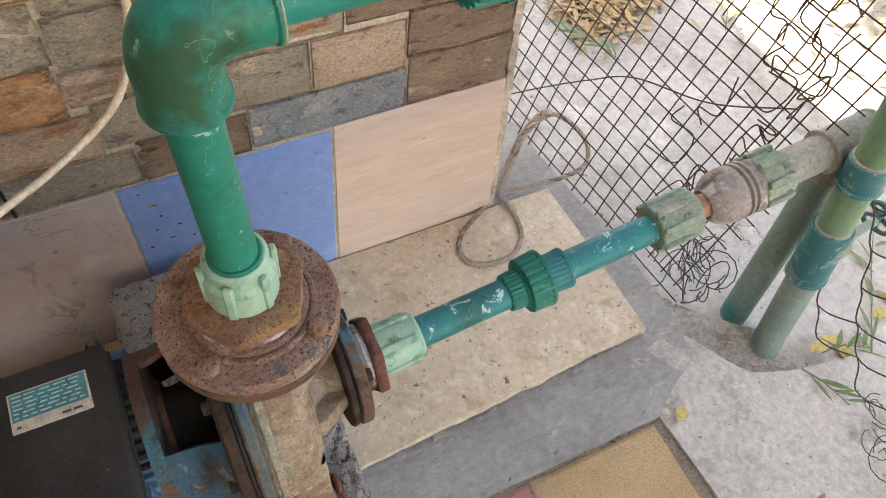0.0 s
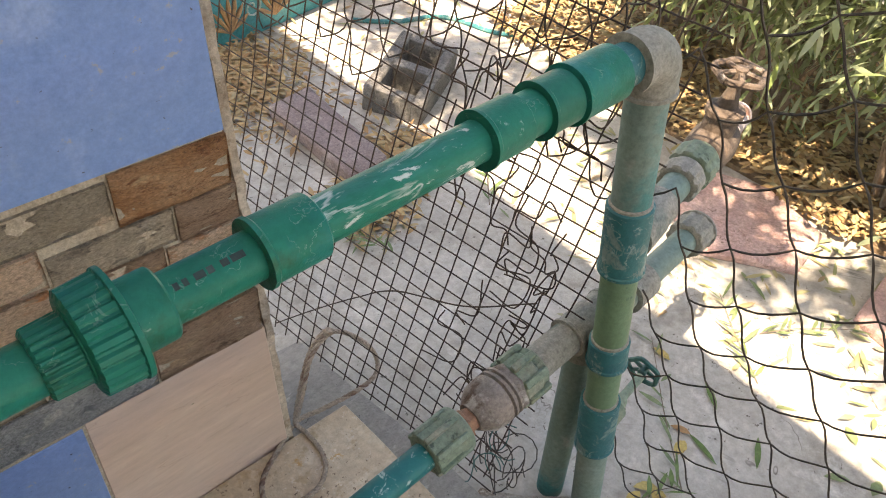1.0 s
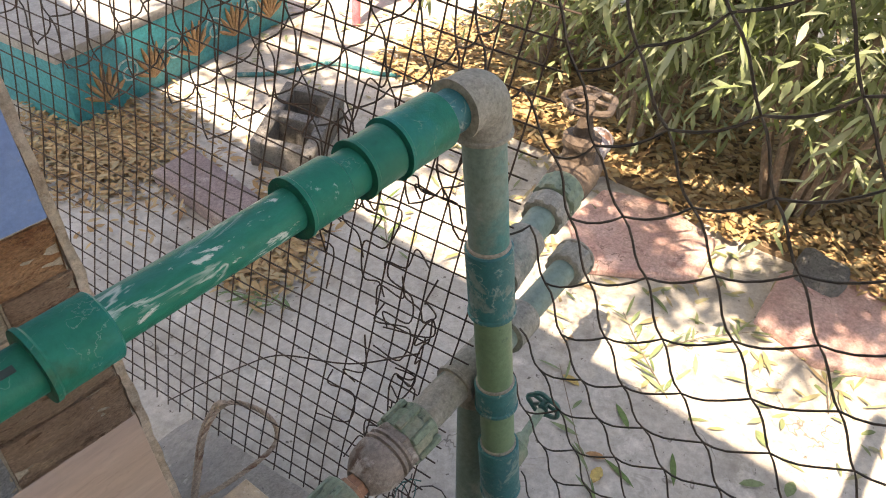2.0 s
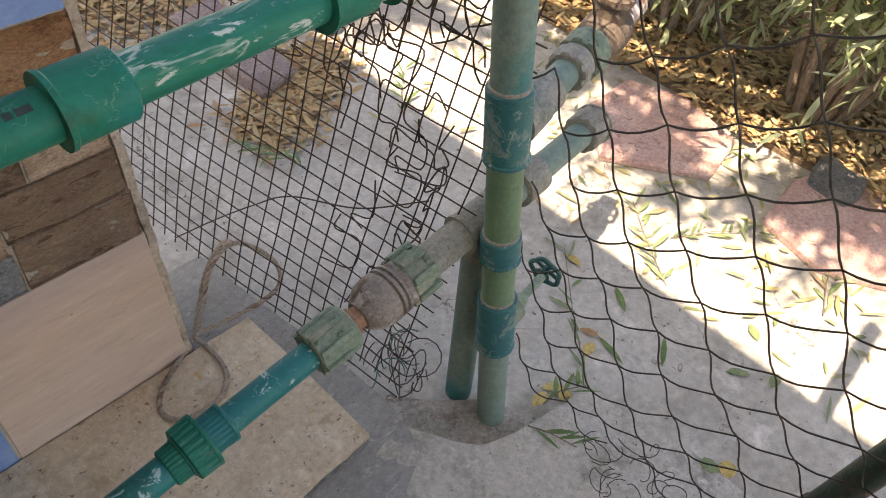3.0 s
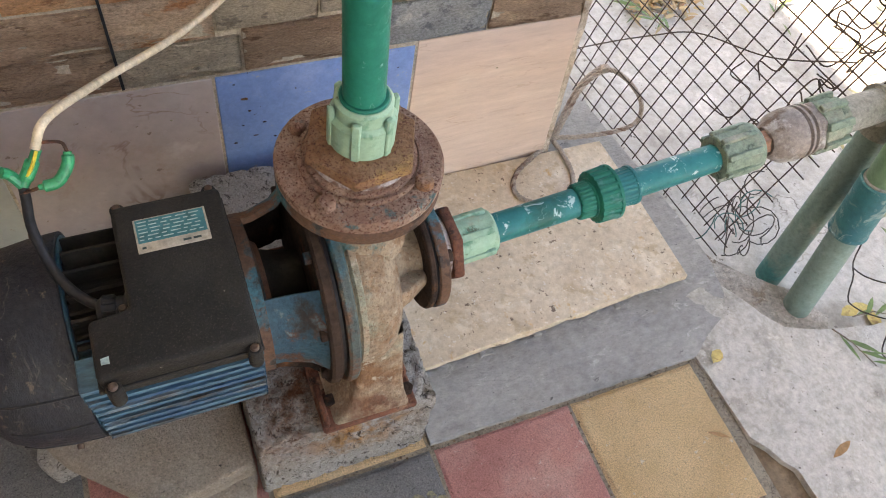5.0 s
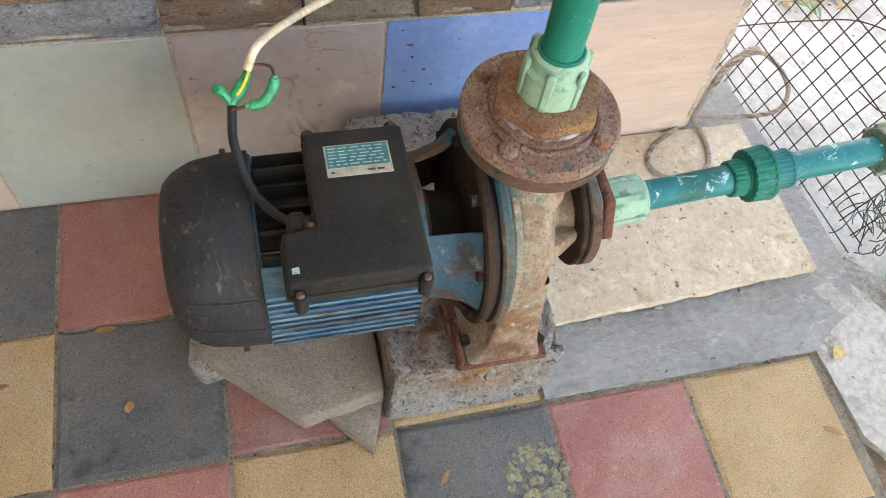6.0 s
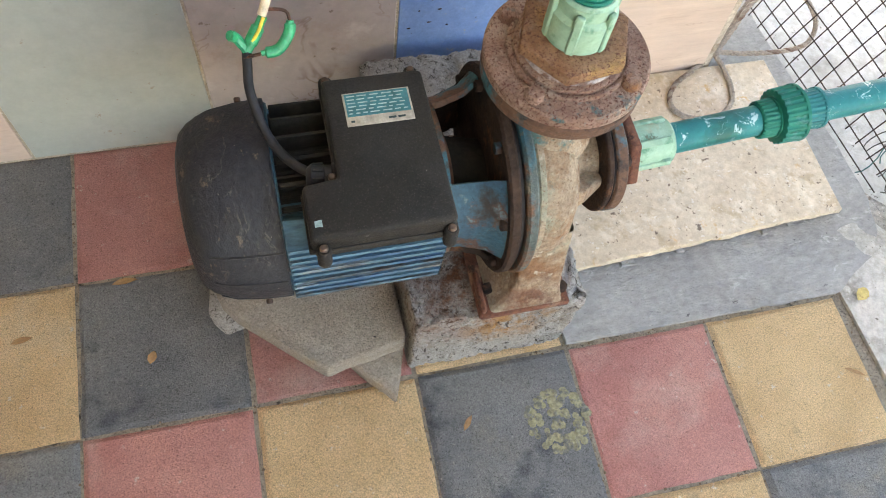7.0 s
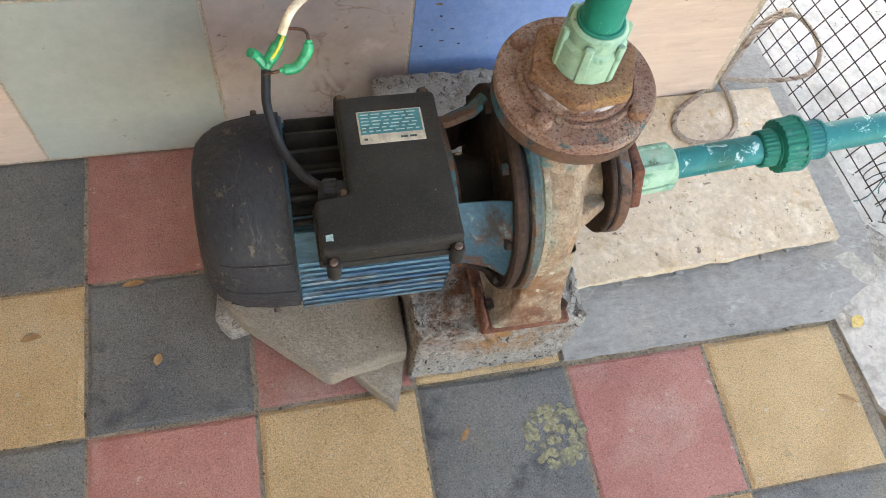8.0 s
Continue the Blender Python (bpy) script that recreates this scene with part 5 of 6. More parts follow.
for i, (x0, x1) in enumerate(((0.910, 0.914), (0.917, 0.921), (0.926, 0.934), (0.936, 0.941), (0.947, 0.953), (0.955, 0.966))):
    a = radians(118)
    mm = m @ Matrix.Rotation(a, 4, "Z")
    part("print_bar", box(PR - 0.0005, PR + 0.0002, -0.0028, 0.0028, st(x0), st(x1), 0, 1, None, mm), "ink", dis)
part("coupling", sleeve(0.0285, st(0.978), st(1.033), m), "emerald", dis)
part("pipe", pipe_len(PR, st(1.03), st(1.220), m), "scuffed", dis, "emerald pipe length with scuffed paint")
part("coupling", sleeve(0.0285, st(1.214), st(1.266), m), "emerald", dis)
part("pipe", pipe_len(0.0235, st(1.26), st(1.30), m), "emerald", dis)
part("coupling", sleeve(0.0290, st(1.292), st(1.338), m), "dteal", dis)
part("coupling", sleeve(0.0315, st(1.339), st(1.412), m), "emerald", dis)
part("pipe", pipe_len(0.0245, st(1.405), st(1.462), m), "bluesock", dis, "pale blue pipe end")

# leaning front standpipe
P0, P1 = Vector((1.552, -0.457, -0.078)), EL1
sp = thing("standpipe", P0, "leaning green and grey plastic standpipe with blue sockets", "pipe")
BASE[sp.name] = P0.copy()
pm = line_frame(P0, P1)
plen = (P1 - P0).length


def sh(z):
    return (z - P0.z) / (P1.z - P0.z) * plen


updir = (P1 - P0).normalized()
part("elbow", bend(P1, updir, -dirx, 0.0325, 0.05, 16), "grey", sp, "dusty grey elbow")
part("upper_pipe", pipe_len(0.0262, sh(0.69), sh(0.875), pm), "post", sp)
part("tee_socket", sleeve(0.0315, sh(0.598), sh(0.710), pm), "bluesock", sp, "scratched blue-green socket")
part("middle_pipe", pipe_len(0.0262, sh(0.44), sh(0.61), pm), "oldgreen", sp)
part("socket", sleeve(0.0310, sh(0.405), sh(0.455), pm), "bluesock", sp)
part("middle_pipe", pipe_len(0.0262, sh(0.30), sh(0.41), pm), "oldgreen", sp)
part("socket", sleeve(0.0325, sh(0.190), sh(0.312), pm), "bluesock", sp)
part("lower_pipe", pipe_len(0.0268, sh(-0.078), sh(0.20), pm), "post", sp)
for z in (0.710, 0.455, 0.312):
    part("glue_bead", lathe([(0.0255, sh(z)), (0.0285, sh(z)), (0.0285, sh(z) + 0.003), (0.026, sh(z) + 0.005)], pm, 36), "grey", sp)

# valve branch behind the standpipe
vb = thing("gate_valve", (1.88, -0.36, 0.62), "grimy grey gate valve on a pipe branch", "valve")
q = P0 + updir * sh(0.645)
BR0, BR1 = Vector((q.x + 0.012, q.y, 0.645)), Vector((2.02, -0.262, 0.648))
bmx = line_frame(BR0, BR1)
part("branch_socket", lathe([(0.02, 0), (0.031, 0), (0.031, 0.055), (0.029, 0.06), (0.029, 0.095), (0.02, 0.095)], bmx, 32), "grey", vb)
part("branch_pipe", pipe_len(0.022, 0.08, 0.2, bmx), "post", vb)
part("union", fluted(0.033, 0.15, 0.185, bmx, 8, 0.003, 64), "grey", vb)
part("union", fluted(0.036, 0.19, 0.235, bmx, 8, 0.003, 64), "sage", vb)
part("valve_body", lathe([(0, 0.23), (0.03, 0.23), (0.036, 0.25), (0.038, 0.29), (0.034, 0.32), (0.028, 0.33), (0, 0.33)], bmx, 24), "valveiron", vb)
part("spout", lathe([(0, 0.32), (0.024, 0.32), (0.024, 0.335), (0.026, 0.34), (0.024, 0.345), (0.026, 0.35), (0.024, 0.36), (0.024, 0.40), (0.018, 0.40), (0, 0.385)], bmx, 24), "tape", vb)
vc = bmx @ Vector((0, 0, 0.285))
part("bonnet", lathe([(0, 0), (0.026, 0.0), (0.026, 0.055), (0.03, 0.058), (0.03, 0.068), (0.016, 0.075), (0.01, 0.10), (0.01, 0.125), (0, 0.125)], Matrix.Translation(vc), 20), "valveiron", vb)


def handwheel(c, d, r, parent, material, spokes=5):
    mm = frame_of(c, d)
    pts = []
    for i in range(60):
        a = 2 * math.pi * i / 60
        rr = r * (1 + 0.07 * math.cos(spokes * a))
        pts.append(mm @ Vector((rr * math.cos(a), rr * math.sin(a), 0)))
    pts.append(pts[0])
    hw = part("handwheel", tube(pts, r * 0.16, 8, None, False), material, parent)
    for i in range(spokes):
        a = 2 * math.pi * (i + 0.5) / spokes
        part("spoke", tube([mm @ Vector((0, 0, 0.004)), mm @ Vector((r * 0.97 * math.cos(a), r * 0.97 * math.sin(a), 0))], r * 0.13, 6), material, hw)
    part("hub", ring(0, r * 0.28, -0.008, 0.01, mm, 16), material, hw)


handwheel(vc + Vector((0, 0, 0.128)), (0, 0, 1), 0.036, vb, "valveiron")

# second valve with a dark green wheel low on the standpipe
v2 = thing("stop_valve", (1.60, -0.42, 0.23), "small stop valve with a dark green handwheel", "valve")
q2 = P0 + updir * sh(0.235)
part("valve_body", lathe([(0, 0.02), (0.024, 0.02), (0.024, 0.055), (0.018, 0.06), (0.012, 0.08), (0.008, 0.085), (0.008, 0.145), (0, 0.145)], frame_of(q2, (1, 0.12, 0.02)), 20), "sage", v2)
handwheel(Vector((1.700, -0.392, 0.226)), (1, 0.12, 0.15), 0.030, v2, "darkgreen")

# suction pipe
S0, S1 = Vector((0.79, -0.345, 0.344)), Vector((1.548, -0.331, 0.42))
suc = thing("suction_pipe", S0, "teal plastic suction pipe with mint unions and a check valve", "pipe")
sm = line_frame(S0, S1)
sdir = (S1 - S0).normalized()


def ss(x):
    return (x - S0.x) / sdir.x


winged("threaded_adapter", 0.0325, 0.030, ss(0.790), ss(0.852), sm, 6, 0.010, 0.003, "mint", suc, "pale mint threaded adapter")
part("pipe", pipe_len(PR, ss(0.845), ss(0.99), sm), "teal", suc)
part("union_tail", fluted(0.0265, ss(0.976), ss(1.003), sm, 26, 0.0012, 104, 0.07), "dteal", suc)
part("union_nut", fluted(0.0385, ss(1.000), ss(1.034), sm, 22, 0.0018, 110, 0.02), "dteal", suc, "ribbed dark teal union nut")
part("union_socket", fluted(0.0275, ss(1.032), ss(1.067), sm, 26, 0.0010, 104, 0.03), "teal", suc)
part("pipe", pipe_len(PR, ss(1.06), ss(1.21), sm), "teal", suc)
winged("threaded_adapter", 0.033, 0.036, ss(1.202), ss(1.268), sm, 8, 0.009, 0.005, "sage", suc, "dusty sage threaded adapter")
part("nipple", lathe([(0, ss(1.262)), (0.024, ss(1.264)), (0.024, ss(1.277)), (0.019, ss(1.279)), (0.019, ss(1.294)), (0, ss(1.294))], sm, 6), "copper", suc, "rust-brown hexagonal nipple")
cv = part("check_valve", lathe([(0, ss(1.289)), (0.022, ss(1.289)), (0.030, ss(1.298)), (0.038, ss(1.310)), (0.0405, ss(1.327)), (0.0405, ss(1.338)), (0.0355, ss(1.340)), (0.0355, ss(1.342)), (0.0405, ss(1.344)), (0.0405, ss(1.348)), (0.0355, ss(1.350)), (0.0355, ss(1.352)), (0.0400, ss(1.354)), (0.0400, ss(1.358)), (0.034, ss(1.360)), (0, ss(1.360))], sm, 40), "brass", suc, "grimy galvanised check valve")
part("hex_collar", prism(hexagon(0.041), ss(1.358), ss(1.372), 0.002, None, sm), "brass", cv)
winged("union_nut", 0.0385, 0.034, ss(1.370), ss(1.422), sm, 8, 0.012, 0.005, "sage", suc, "dusty sage union nut")
part("grey_pipe", pipe_len(0.0275, ss(1.417), ss(1.510), sm), "grey", suc)

# rear standpipe with its tee
R0, R1 = Vector((1.552, -0.368, -0.08)), Vector((1.548, -0.331, 0.42))
rp = thing("rear_standpipe", R0, "upright faded green plastic pipe with a grey tee", "pipe")
rm = line_frame(R0, R1)
part("pipe", pipe_len(0.0262, 0.0, 0.47, rm), "post", rp)
part("tee", lathe([(0.02, ss(1.497)), (0.034, ss(1.497)), (0.034, ss(1.502)), (0.032, ss(1.504)), (0.032, ss(1.585)), (0.034, ss(1.587)), (0.034, ss(1.592)), (0.02, ss(1.592))], sm, 36), "grey", rp, "dusty grey tee")
part("tee_socket", lathe([(0.02, 0.43), (0.0335, 0.43), (0.0335, 0.436), (0.032, 0.438), (0.032, 0.49), (0.02, 0.49)], rm, 36), "grey", rp)
C0, C1 = Vector((1.525, -0.375, 0.512)), Vector((1.85, -0.335, 0.487))
cm = line_frame(C0, C1)
part("stub_pipe", pipe_len(0.0215, 0.0, 0.26, cm), "post", sp)
part("stub_elbow", lathe([(0.02, 0.03), (0.030, 0.03), (0.030, 0.085), (0.02, 0.085)], cm, 28), "grey", sp)
part("end_cap", fluted(0.0335, 0.225, 0.275, cm, 10, 0.002, 60, 0.05), "grey", sp, "dusty grey end cap")

# ---- cables ----
mc = thing("motor_cable", (0.39, -0.39, 0.47), "black motor lead spliced to a cream cable with green tape", "cable")
SP = Vector((0.334, -0.272, 0.53))
part("black_lead", tube(spline([(0.392, -0.398, 0.476), (0.372, -0.390, 0.474), (0.352, -0.365, 0.472), (0.338, -0.335, 0.478), (0.330, -0.30, 0.497), (0.332, -0.278, 0.515), SP]), 0.0052, 12), "rubber", mc)
part("tape_wrap", tube(spline([SP, SP + Vector((0.010, 0.008, 0.012)), SP + Vector((0.022, 0.018, 0.028))]), [0.006] * 5 + [0.0072] * 10 + [0.005] * 6, 10), "greentape", mc)
part("tape_wrap", tube(spline([SP, SP + Vector((-0.008, 0.006, 0.012)), SP + Vector((-0.014, 0.004, 0.02))]), 0.0055, 8), "greentape", mc)
part("tape_wrap", tube(spline([SP + Vector((0.014, -0.008, 0.002)), SP + Vector((0.032, -0.006, 0.003)), SP + Vector((0.045, 0.004, 0.014)), SP + Vector((0.048, 0.012, 0.024))]), [0.003] * 3 + [0.006] * 25 + [0.004] * 3, 10), "greentape", mc)
part("red_core", tube(spline([SP + Vector((-0.004, -0.004, -0.006)), SP + Vector((0.008, -0.008, 0.0)), SP + Vector((0.018, -0.008, 0.003))]), 0.0018, 6), "redrust", mc)
part("red_core", tube(spline([SP + Vector((0.048, 0.012, 0.024)), SP + Vector((0.044, 0.02, 0.03)), SP + Vector((0.024, 0.022, 0.033))]), 0.0018, 6), "redrust", mc)
part("yellow_core", tube(spline([SP + Vector((0.004, 0.0, 0.008)), SP + Vector((0.014, 0.004, 0.02)), SP + Vector((0.022, 0.012, 0.032))]), 0.0018, 6), "yellow", mc)
part("cream_cable", tube(spline([SP + Vector((0.020, 0.018, 0.028)), (0.372, -0.232, 0.575), (0.425, -0.15, 0.535), (0.52, -0.06, 0.505), (0.60, -0.028, 0.545), (0.636, -0.026, 0.63), (0.648, -0.024, 0.72), (0.652, -0.022, 0.9), (0.655, -0.02, 1.4), (0.655, -0.02, 2.59)], 8), 0.0047, 12), "cable", mc, "stiff cream outer cable")

# ---- rope ----
rope = thing("rope", (1.16, -0.05, 0.03), "dirty twisted sisal rope looped on slab and mesh", "rope")
path = spline([(1.20, 0.012, 0.032), (1.158, -0.010, 0.031), (1.100, -0.045, 0.031), (1.078, -0.085, 0.031), (1.10, -0.118, 0.031), (1.16, -0.125, 0.031), (1.20, -0.098, 0.031), (1.213, -0.06, 0.032), (1.212, -0.02, 0.035), (1.21, 0.012, 0.04), (1.27, 0.006, 0.036), (1.35, -0.002, 0.040), (1.395, 0.0, 0.055), (1.408, 0.025, 0.085), (1.39, 0.07, 0.108), (1.355, 0.10, 0.115), (1.30, 0.09, 0.09), (1.25, 0.05, 0.05), (1.21, 0.016, 0.03), (1.245, 0.055, 0.045), (1.30, 0.10, 0.085), (1.348, 0.112, 0.118)], 12)
for s in range(3):
    pts = []
    for i, p in enumerate(path):
        t = (path[min(i + 1, len(path) - 1)] - path[max(i - 1, 0)]).normalized()
        e1 = t.orthogonal().normalized()
        e2 = t.cross(e1)
        a = i * 1.05 + s * 2 * math.pi / 3
        ref = Vector((0, 0, 1)) if abs(t.z) < 0.9 else Vector((1, 0, 0))
        e1 = (ref - t * ref.dot(t)).normalized()
        e2 = t.cross(e1)
        pts.append(p + (e1 * math.cos(a) + e2 * math.sin(a)) * 0.0026)
    part("strand", tube(pts, 0.0030, 6), "rope", rope)
part("knot", rough_up(lathe([(0, -0.012), (0.010, -0.006), (0.011, 0.004), (0, 0.013)], frame_of((1.352, 0.104, 0.116), (0.3, 1, 0.2)), 14), 0.003, 90), "rope", rope)

# ---- square wire mesh between the wall and the standpipes ----


def mesh_x(y, z):
    return 1.366 - 0.16 * y + 0.19 * z + 0.012 * noise.noise(Vector((y * 3, z * 3, 1)))


wm = thing("wire_mesh_panel", (1.37, 0.3, 0.0), "rusty square wire mesh panel with bent edge wires", "wire mesh")
cell = 0.0350
for i in range(36):
    y = -0.31 + cell * i
    top = 1.45
    bot = 0.0 if y > -0.2 else 0.03
    pts = []
    for k in range(26):
        z = bot + (top - bot) * k / 25
        yy = y + 0.006 * noise.noise(Vector((i * 0.37, z * 4, 2))) - 0.05 * (z - 0.3)
        pts.append((mesh_x(yy, z), yy, z))
    part("upright_wire", tube(pts, 0.0014, 5), "wire", wm)
for i in range(41):
    z = 0.012 + cell * i
    pts = []
    for k in range(22):
        y = -0.335 + 1.27 * k / 21
        zz = z + 0.005 * noise.noise(Vector((i * 0.41, y * 4, 7))) + 0.03 * y
        yy = y - 0.05 * (zz - 0.3) + (0.02 * noise.noise(Vector((i * 1.7, 0, 3))) if k == 0 else 0)
        pts.append((mesh_x(yy, zz) + 0.0022, yy, zz))
    part("cross_wire", tube(pts, 0.0014, 5), "wire", wm)

sw = thing("stray_wire", (1.37, 0.1, 0.2), "long thin rusty wire arching over the wire mesh", "wire")
part("wire", tube(spline([(mesh_x(y, z) - 0.012, y, z) for y, z in ((0.25, 0.03), (0.151, 0.141), (0.06, 0.235), (-0.019, 0.304), (-0.155, 0.362), (-0.27, 0.448))], 8), 0.0014, 6), "wire", sw)

# ---- chain link fence, sagging ----
cl = thing("chain_link_fence", (1.64, -0.9, 0.0), "sagging dark chain link fence with wavy wires", "chain link fence")


def node(i, j):
    q = j + 0.57 * i
    y = -0.30 - 0.056 * q - (0.0014 * q * q if q > 0 else 0.0)
    z = 1.50 - 0.075 * i + 0.052 * j
    w = Vector((i * 0.9, j * 0.9, 3.0))
    y += 0.012 * noise.noise(w)
    z += 0.012 * noise.noise(w + Vector((9, 2, 0)))
    x = 1.640 - 0.16 * z
    if y > -0.36:
        k = min(1.0, (y + 0.36) / 0.2)
        x = x * (1 - k) + (mesh_x(y, z) + 0.018) * k
    return Vector((x + 0.02 * noise.noise(w * 0.4), y, z))


def inside(p):
    if p.y > -0.35:
        return p.y < 0.75 and p.z > 0.62 + 0.12 * noise.noise(Vector((p.y * 6, 0, 3)))
    return -1.9 < p.y < -0.36 - 0.06 * max(0.0, 0.7 - p.z) and p.z > -0.05


for k in range(-48, 34):
    runs, run = [], []
    for i in range(-12, 32):
        j = k + i
        a, b, c = node(i, j), node(i + 1, j), node(i + 1, j + 1)
        if not (inside(a) and inside(b)):
            runs.append(run)
            run = []
            continue
        steps = 5
        for s in range(steps):
            t = s / steps
            run.append(a.lerp(b, t) + Vector((0.004 * math.sin(2 * math.pi * t), 0.006 * math.sin(math.pi * t) * noise.noise(Vector((i, j, 8.5))), 0)))
        for s in range(steps):
            t = s / steps
            run.append(b.lerp(c, t) + Vector((-0.004 * math.sin(2 * math.pi * t), 0, -0.010 * math.sin(math.pi * t ** 1.5))))
    for run in runs + [run]:
        if len(run) > 4:
            part("link_wire", tube(run, 0.0015, 5), "blackwire", cl)

# loose wire ends tangled over the mesh edge and on the ground
tg = thing("loose_wire_tangle", (1.46, -0.25, 0.0), "tangle of loose rusty fence wire", "wire tangle")
rw = random.Random(11)
for i in range(27):
    y, z = rw.uniform(-0.30, -0.04), rw.uniform(0.22, 0.72)
    pts = []
    sy, sz = rw.choice((-1, 1)), rw.choice((-1, 1))
    for k in range(rw.randint(4, 8)):
        pts.append((mesh_x(y, z) + rw.uniform(-0.02, 0.012), y, z))
        if k % 2:
            y += sy * rw.uniform(0.02, 0.06)
        else:
            z += sz * rw.uniform(0.02, 0.07)
        y = max(-0.27, y + rw.uniform(-0.012, 0.012))
        if rw.random() < 0.25:
            sy = -sy
    part("wire", tube(spline(pts, 6), 0.0014, 5), "wire", tg)
for i in range(26):
    c = Vector((1.425 + rw.uniform(-0.02, 0.05), -0.31 + rw.uniform(-0.05, 0.06), 0.02 + rw.uniform(0, 0.13)))
    a0 = rw.uniform(0, 6.28)
    r = rw.uniform(0.012, 0.04)
    e1 = Vector((rw.uniform(-1, 1), rw.uniform(-1, 1), rw.uniform(-1, 1))).normalized()
    e2 = e1.orthogonal().normalized()
    pts = [c + (e1 * math.cos(a0 + t * 0.5) + e2 * math.sin(a0 + t * 0.5)) * r + Vector((0, 0, 0.002 * t)) for t in range(rw.randint(5, 11))]
    part("wire", tube(pts, 0.0012, 5), "darkgreen" if i % 5 == 0 else "blackwire", tg)
tg2 = thing("loose_wire_tangle", (1.62, -0.72, -0.02), "curled loose wire ends lying on the ground", "wire tangle")
for i in range(20):
    c = Vector((1.60 + rw.uniform(-0.05, 0.05), -0.72 + rw.uniform(-0.13, 0.1), rw.uniform(0.004, 0.07)))
    a0, r = rw.uniform(0, 6.28), rw.uniform(0.010, 0.032)
    dr = Vector((rw.uniform(-0.006, 0.006), rw.uniform(-0.008, 0.004), 0))
    pts = [c + Vector((math.cos(a0 + t * 0.55), math.sin(a0 + t * 0.55), 0.15 * math.sin(t))) * r + dr * t for t in range(rw.randint(5, 12))]
    part("wire", tube(pts, 0.0009, 5), "blackwire", tg2)

# dark fence post that carries the chain link
fp = thing("fence_post", (1.60, -0.93, -0.06), "dark green painted steel fence post with rust", "fence post")
part("pole", tube([(1.605, -0.925, -0.07), (1.60, -0.95, 0.35), (1.60, -0.985, 1.0), (1.60, -1.01, 1.6)], 0.0215, 24), "poletint", fp)
for z in (0.30, 0.52, 0.78):
    c = Vector((1.60, -0.925 - 0.055 * (z + 0.07) - 0.002, z))
    part("tie_wire", tube([c + Vector((0.024 * math.cos(a * 0.5), 0.024 * math.sin(a * 0.5), 0.004 * math.sin(a * 0.5))) for a in range(14)], 0.0014, 5), "blackwire", fp)

# ---- garden ----


def leafmat(name, cols, rough=0.55, through_light=0.0):
    """Leaves that differ one by one, over a few colours."""
    m = bpy.data.materials.new(name)
    m.use_nodes = True
    n, ln = m.node_tree.nodes, m.node_tree.links
    bs = n["Principled BSDF"]
    g = n.new("ShaderNodeNewGeometry")
    r = n.new("ShaderNodeValToRGB")
    r.color_ramp.interpolation = "LINEAR"
    el = r.color_ramp.elements
    while len(el) < len(cols):
        el.new(0.5)
    for i, c in enumerate(cols):
        el[i].position = i / (len(cols) - 1)
        el[i].color = (*c, 1)
    ln.new(g.outputs["Random Per Island"], r.inputs[0])
    ln.new(r.outputs[0], bs.inputs["Base Color"])
    bs.inputs["Roughness"].default_value = rough
    if through_light:
        tr = n.new("ShaderNodeBsdfTranslucent")
        mx = n.new("ShaderNodeMixShader")
        mx.inputs[0].default_value = through_light
        ln.new(r.outputs[0], tr.inputs[0])
        ln.new(bs.outputs[0], mx.inputs[1])
        ln.new(tr.outputs[0], mx.inputs[2])
        ln.new(mx.outputs[0], n["Material Output"].inputs[0])
    return m


M["bush"] = leafmat("grey_green_leaves", [(0.13, 0.17, 0.07), (0.20, 0.25, 0.12), (0.26, 0.31, 0.18), (0.34, 0.38, 0.26), (0.21, 0.29, 0.09)], 0.5, 0.42)
M["litter"] = leafmat("dry_leaf_litter", [(0.20, 0.11, 0.05), (0.34, 0.215, 0.10), (0.45, 0.32, 0.155), (0.28, 0.16, 0.07), (0.43, 0.32, 0.175), (0.24, 0.20, 0.11)], 0.8)
M["strewn"] = leafmat("fresh_fallen_leaves", [(0.14, 0.18, 0.08), (0.20, 0.23, 0.12), (0.36, 0.29, 0.13), (0.27, 0.27, 0.16), (0.30, 0.20, 0.11)], 0.6)


def leaf_points(p, d, up, ln_, w, curl, verts, faces):
    """Adds one pointed leaf, folded a little along its rib."""
    d = d.normalized()
    s = d.cross(up)
    s = s.normalized() if s.length > 1e-4 else d.orthogonal().normalized()
    n = s.cross(d)
    b = len(verts)
    for t, k in ((0.0, 0.0), (0.25, 0.8), (0.55, 1.0), (0.82, 0.55), (1.0, 0.0)):
        c = p + d * (ln_ * t) - n * (curl * ln_ * t * t)
        if k == 0:
            verts.append(c)
        else:
            verts.extend((c + s * (w * k / 2) + n * w * 0.12, c - s * (w * k / 2) + n * w * 0.12))
    faces.extend(((b, b + 1, b + 2), (b + 1, b + 3, b + 4, b + 2), (b + 3, b + 5, b + 6, b + 4), (b + 5, b + 7, b + 6)))


def leaf_object(name, verts, faces, material, at, label, cat, kind="", group=""):
    at = Vector(at)
    me = bpy.data.meshes.new(name)
    me.from_pydata([v - at for v in verts], [], faces)
    me.materials.append(M[material])
    for pl in me.polygons:
        pl.use_smooth = True
    ob = new(name, me)
    ob.location = at
    BASE[ob.name] = at
    return tagged(ob, label, cat, group, kind)


rg = random.Random(21)
UPV = Vector((0, 0, 1))


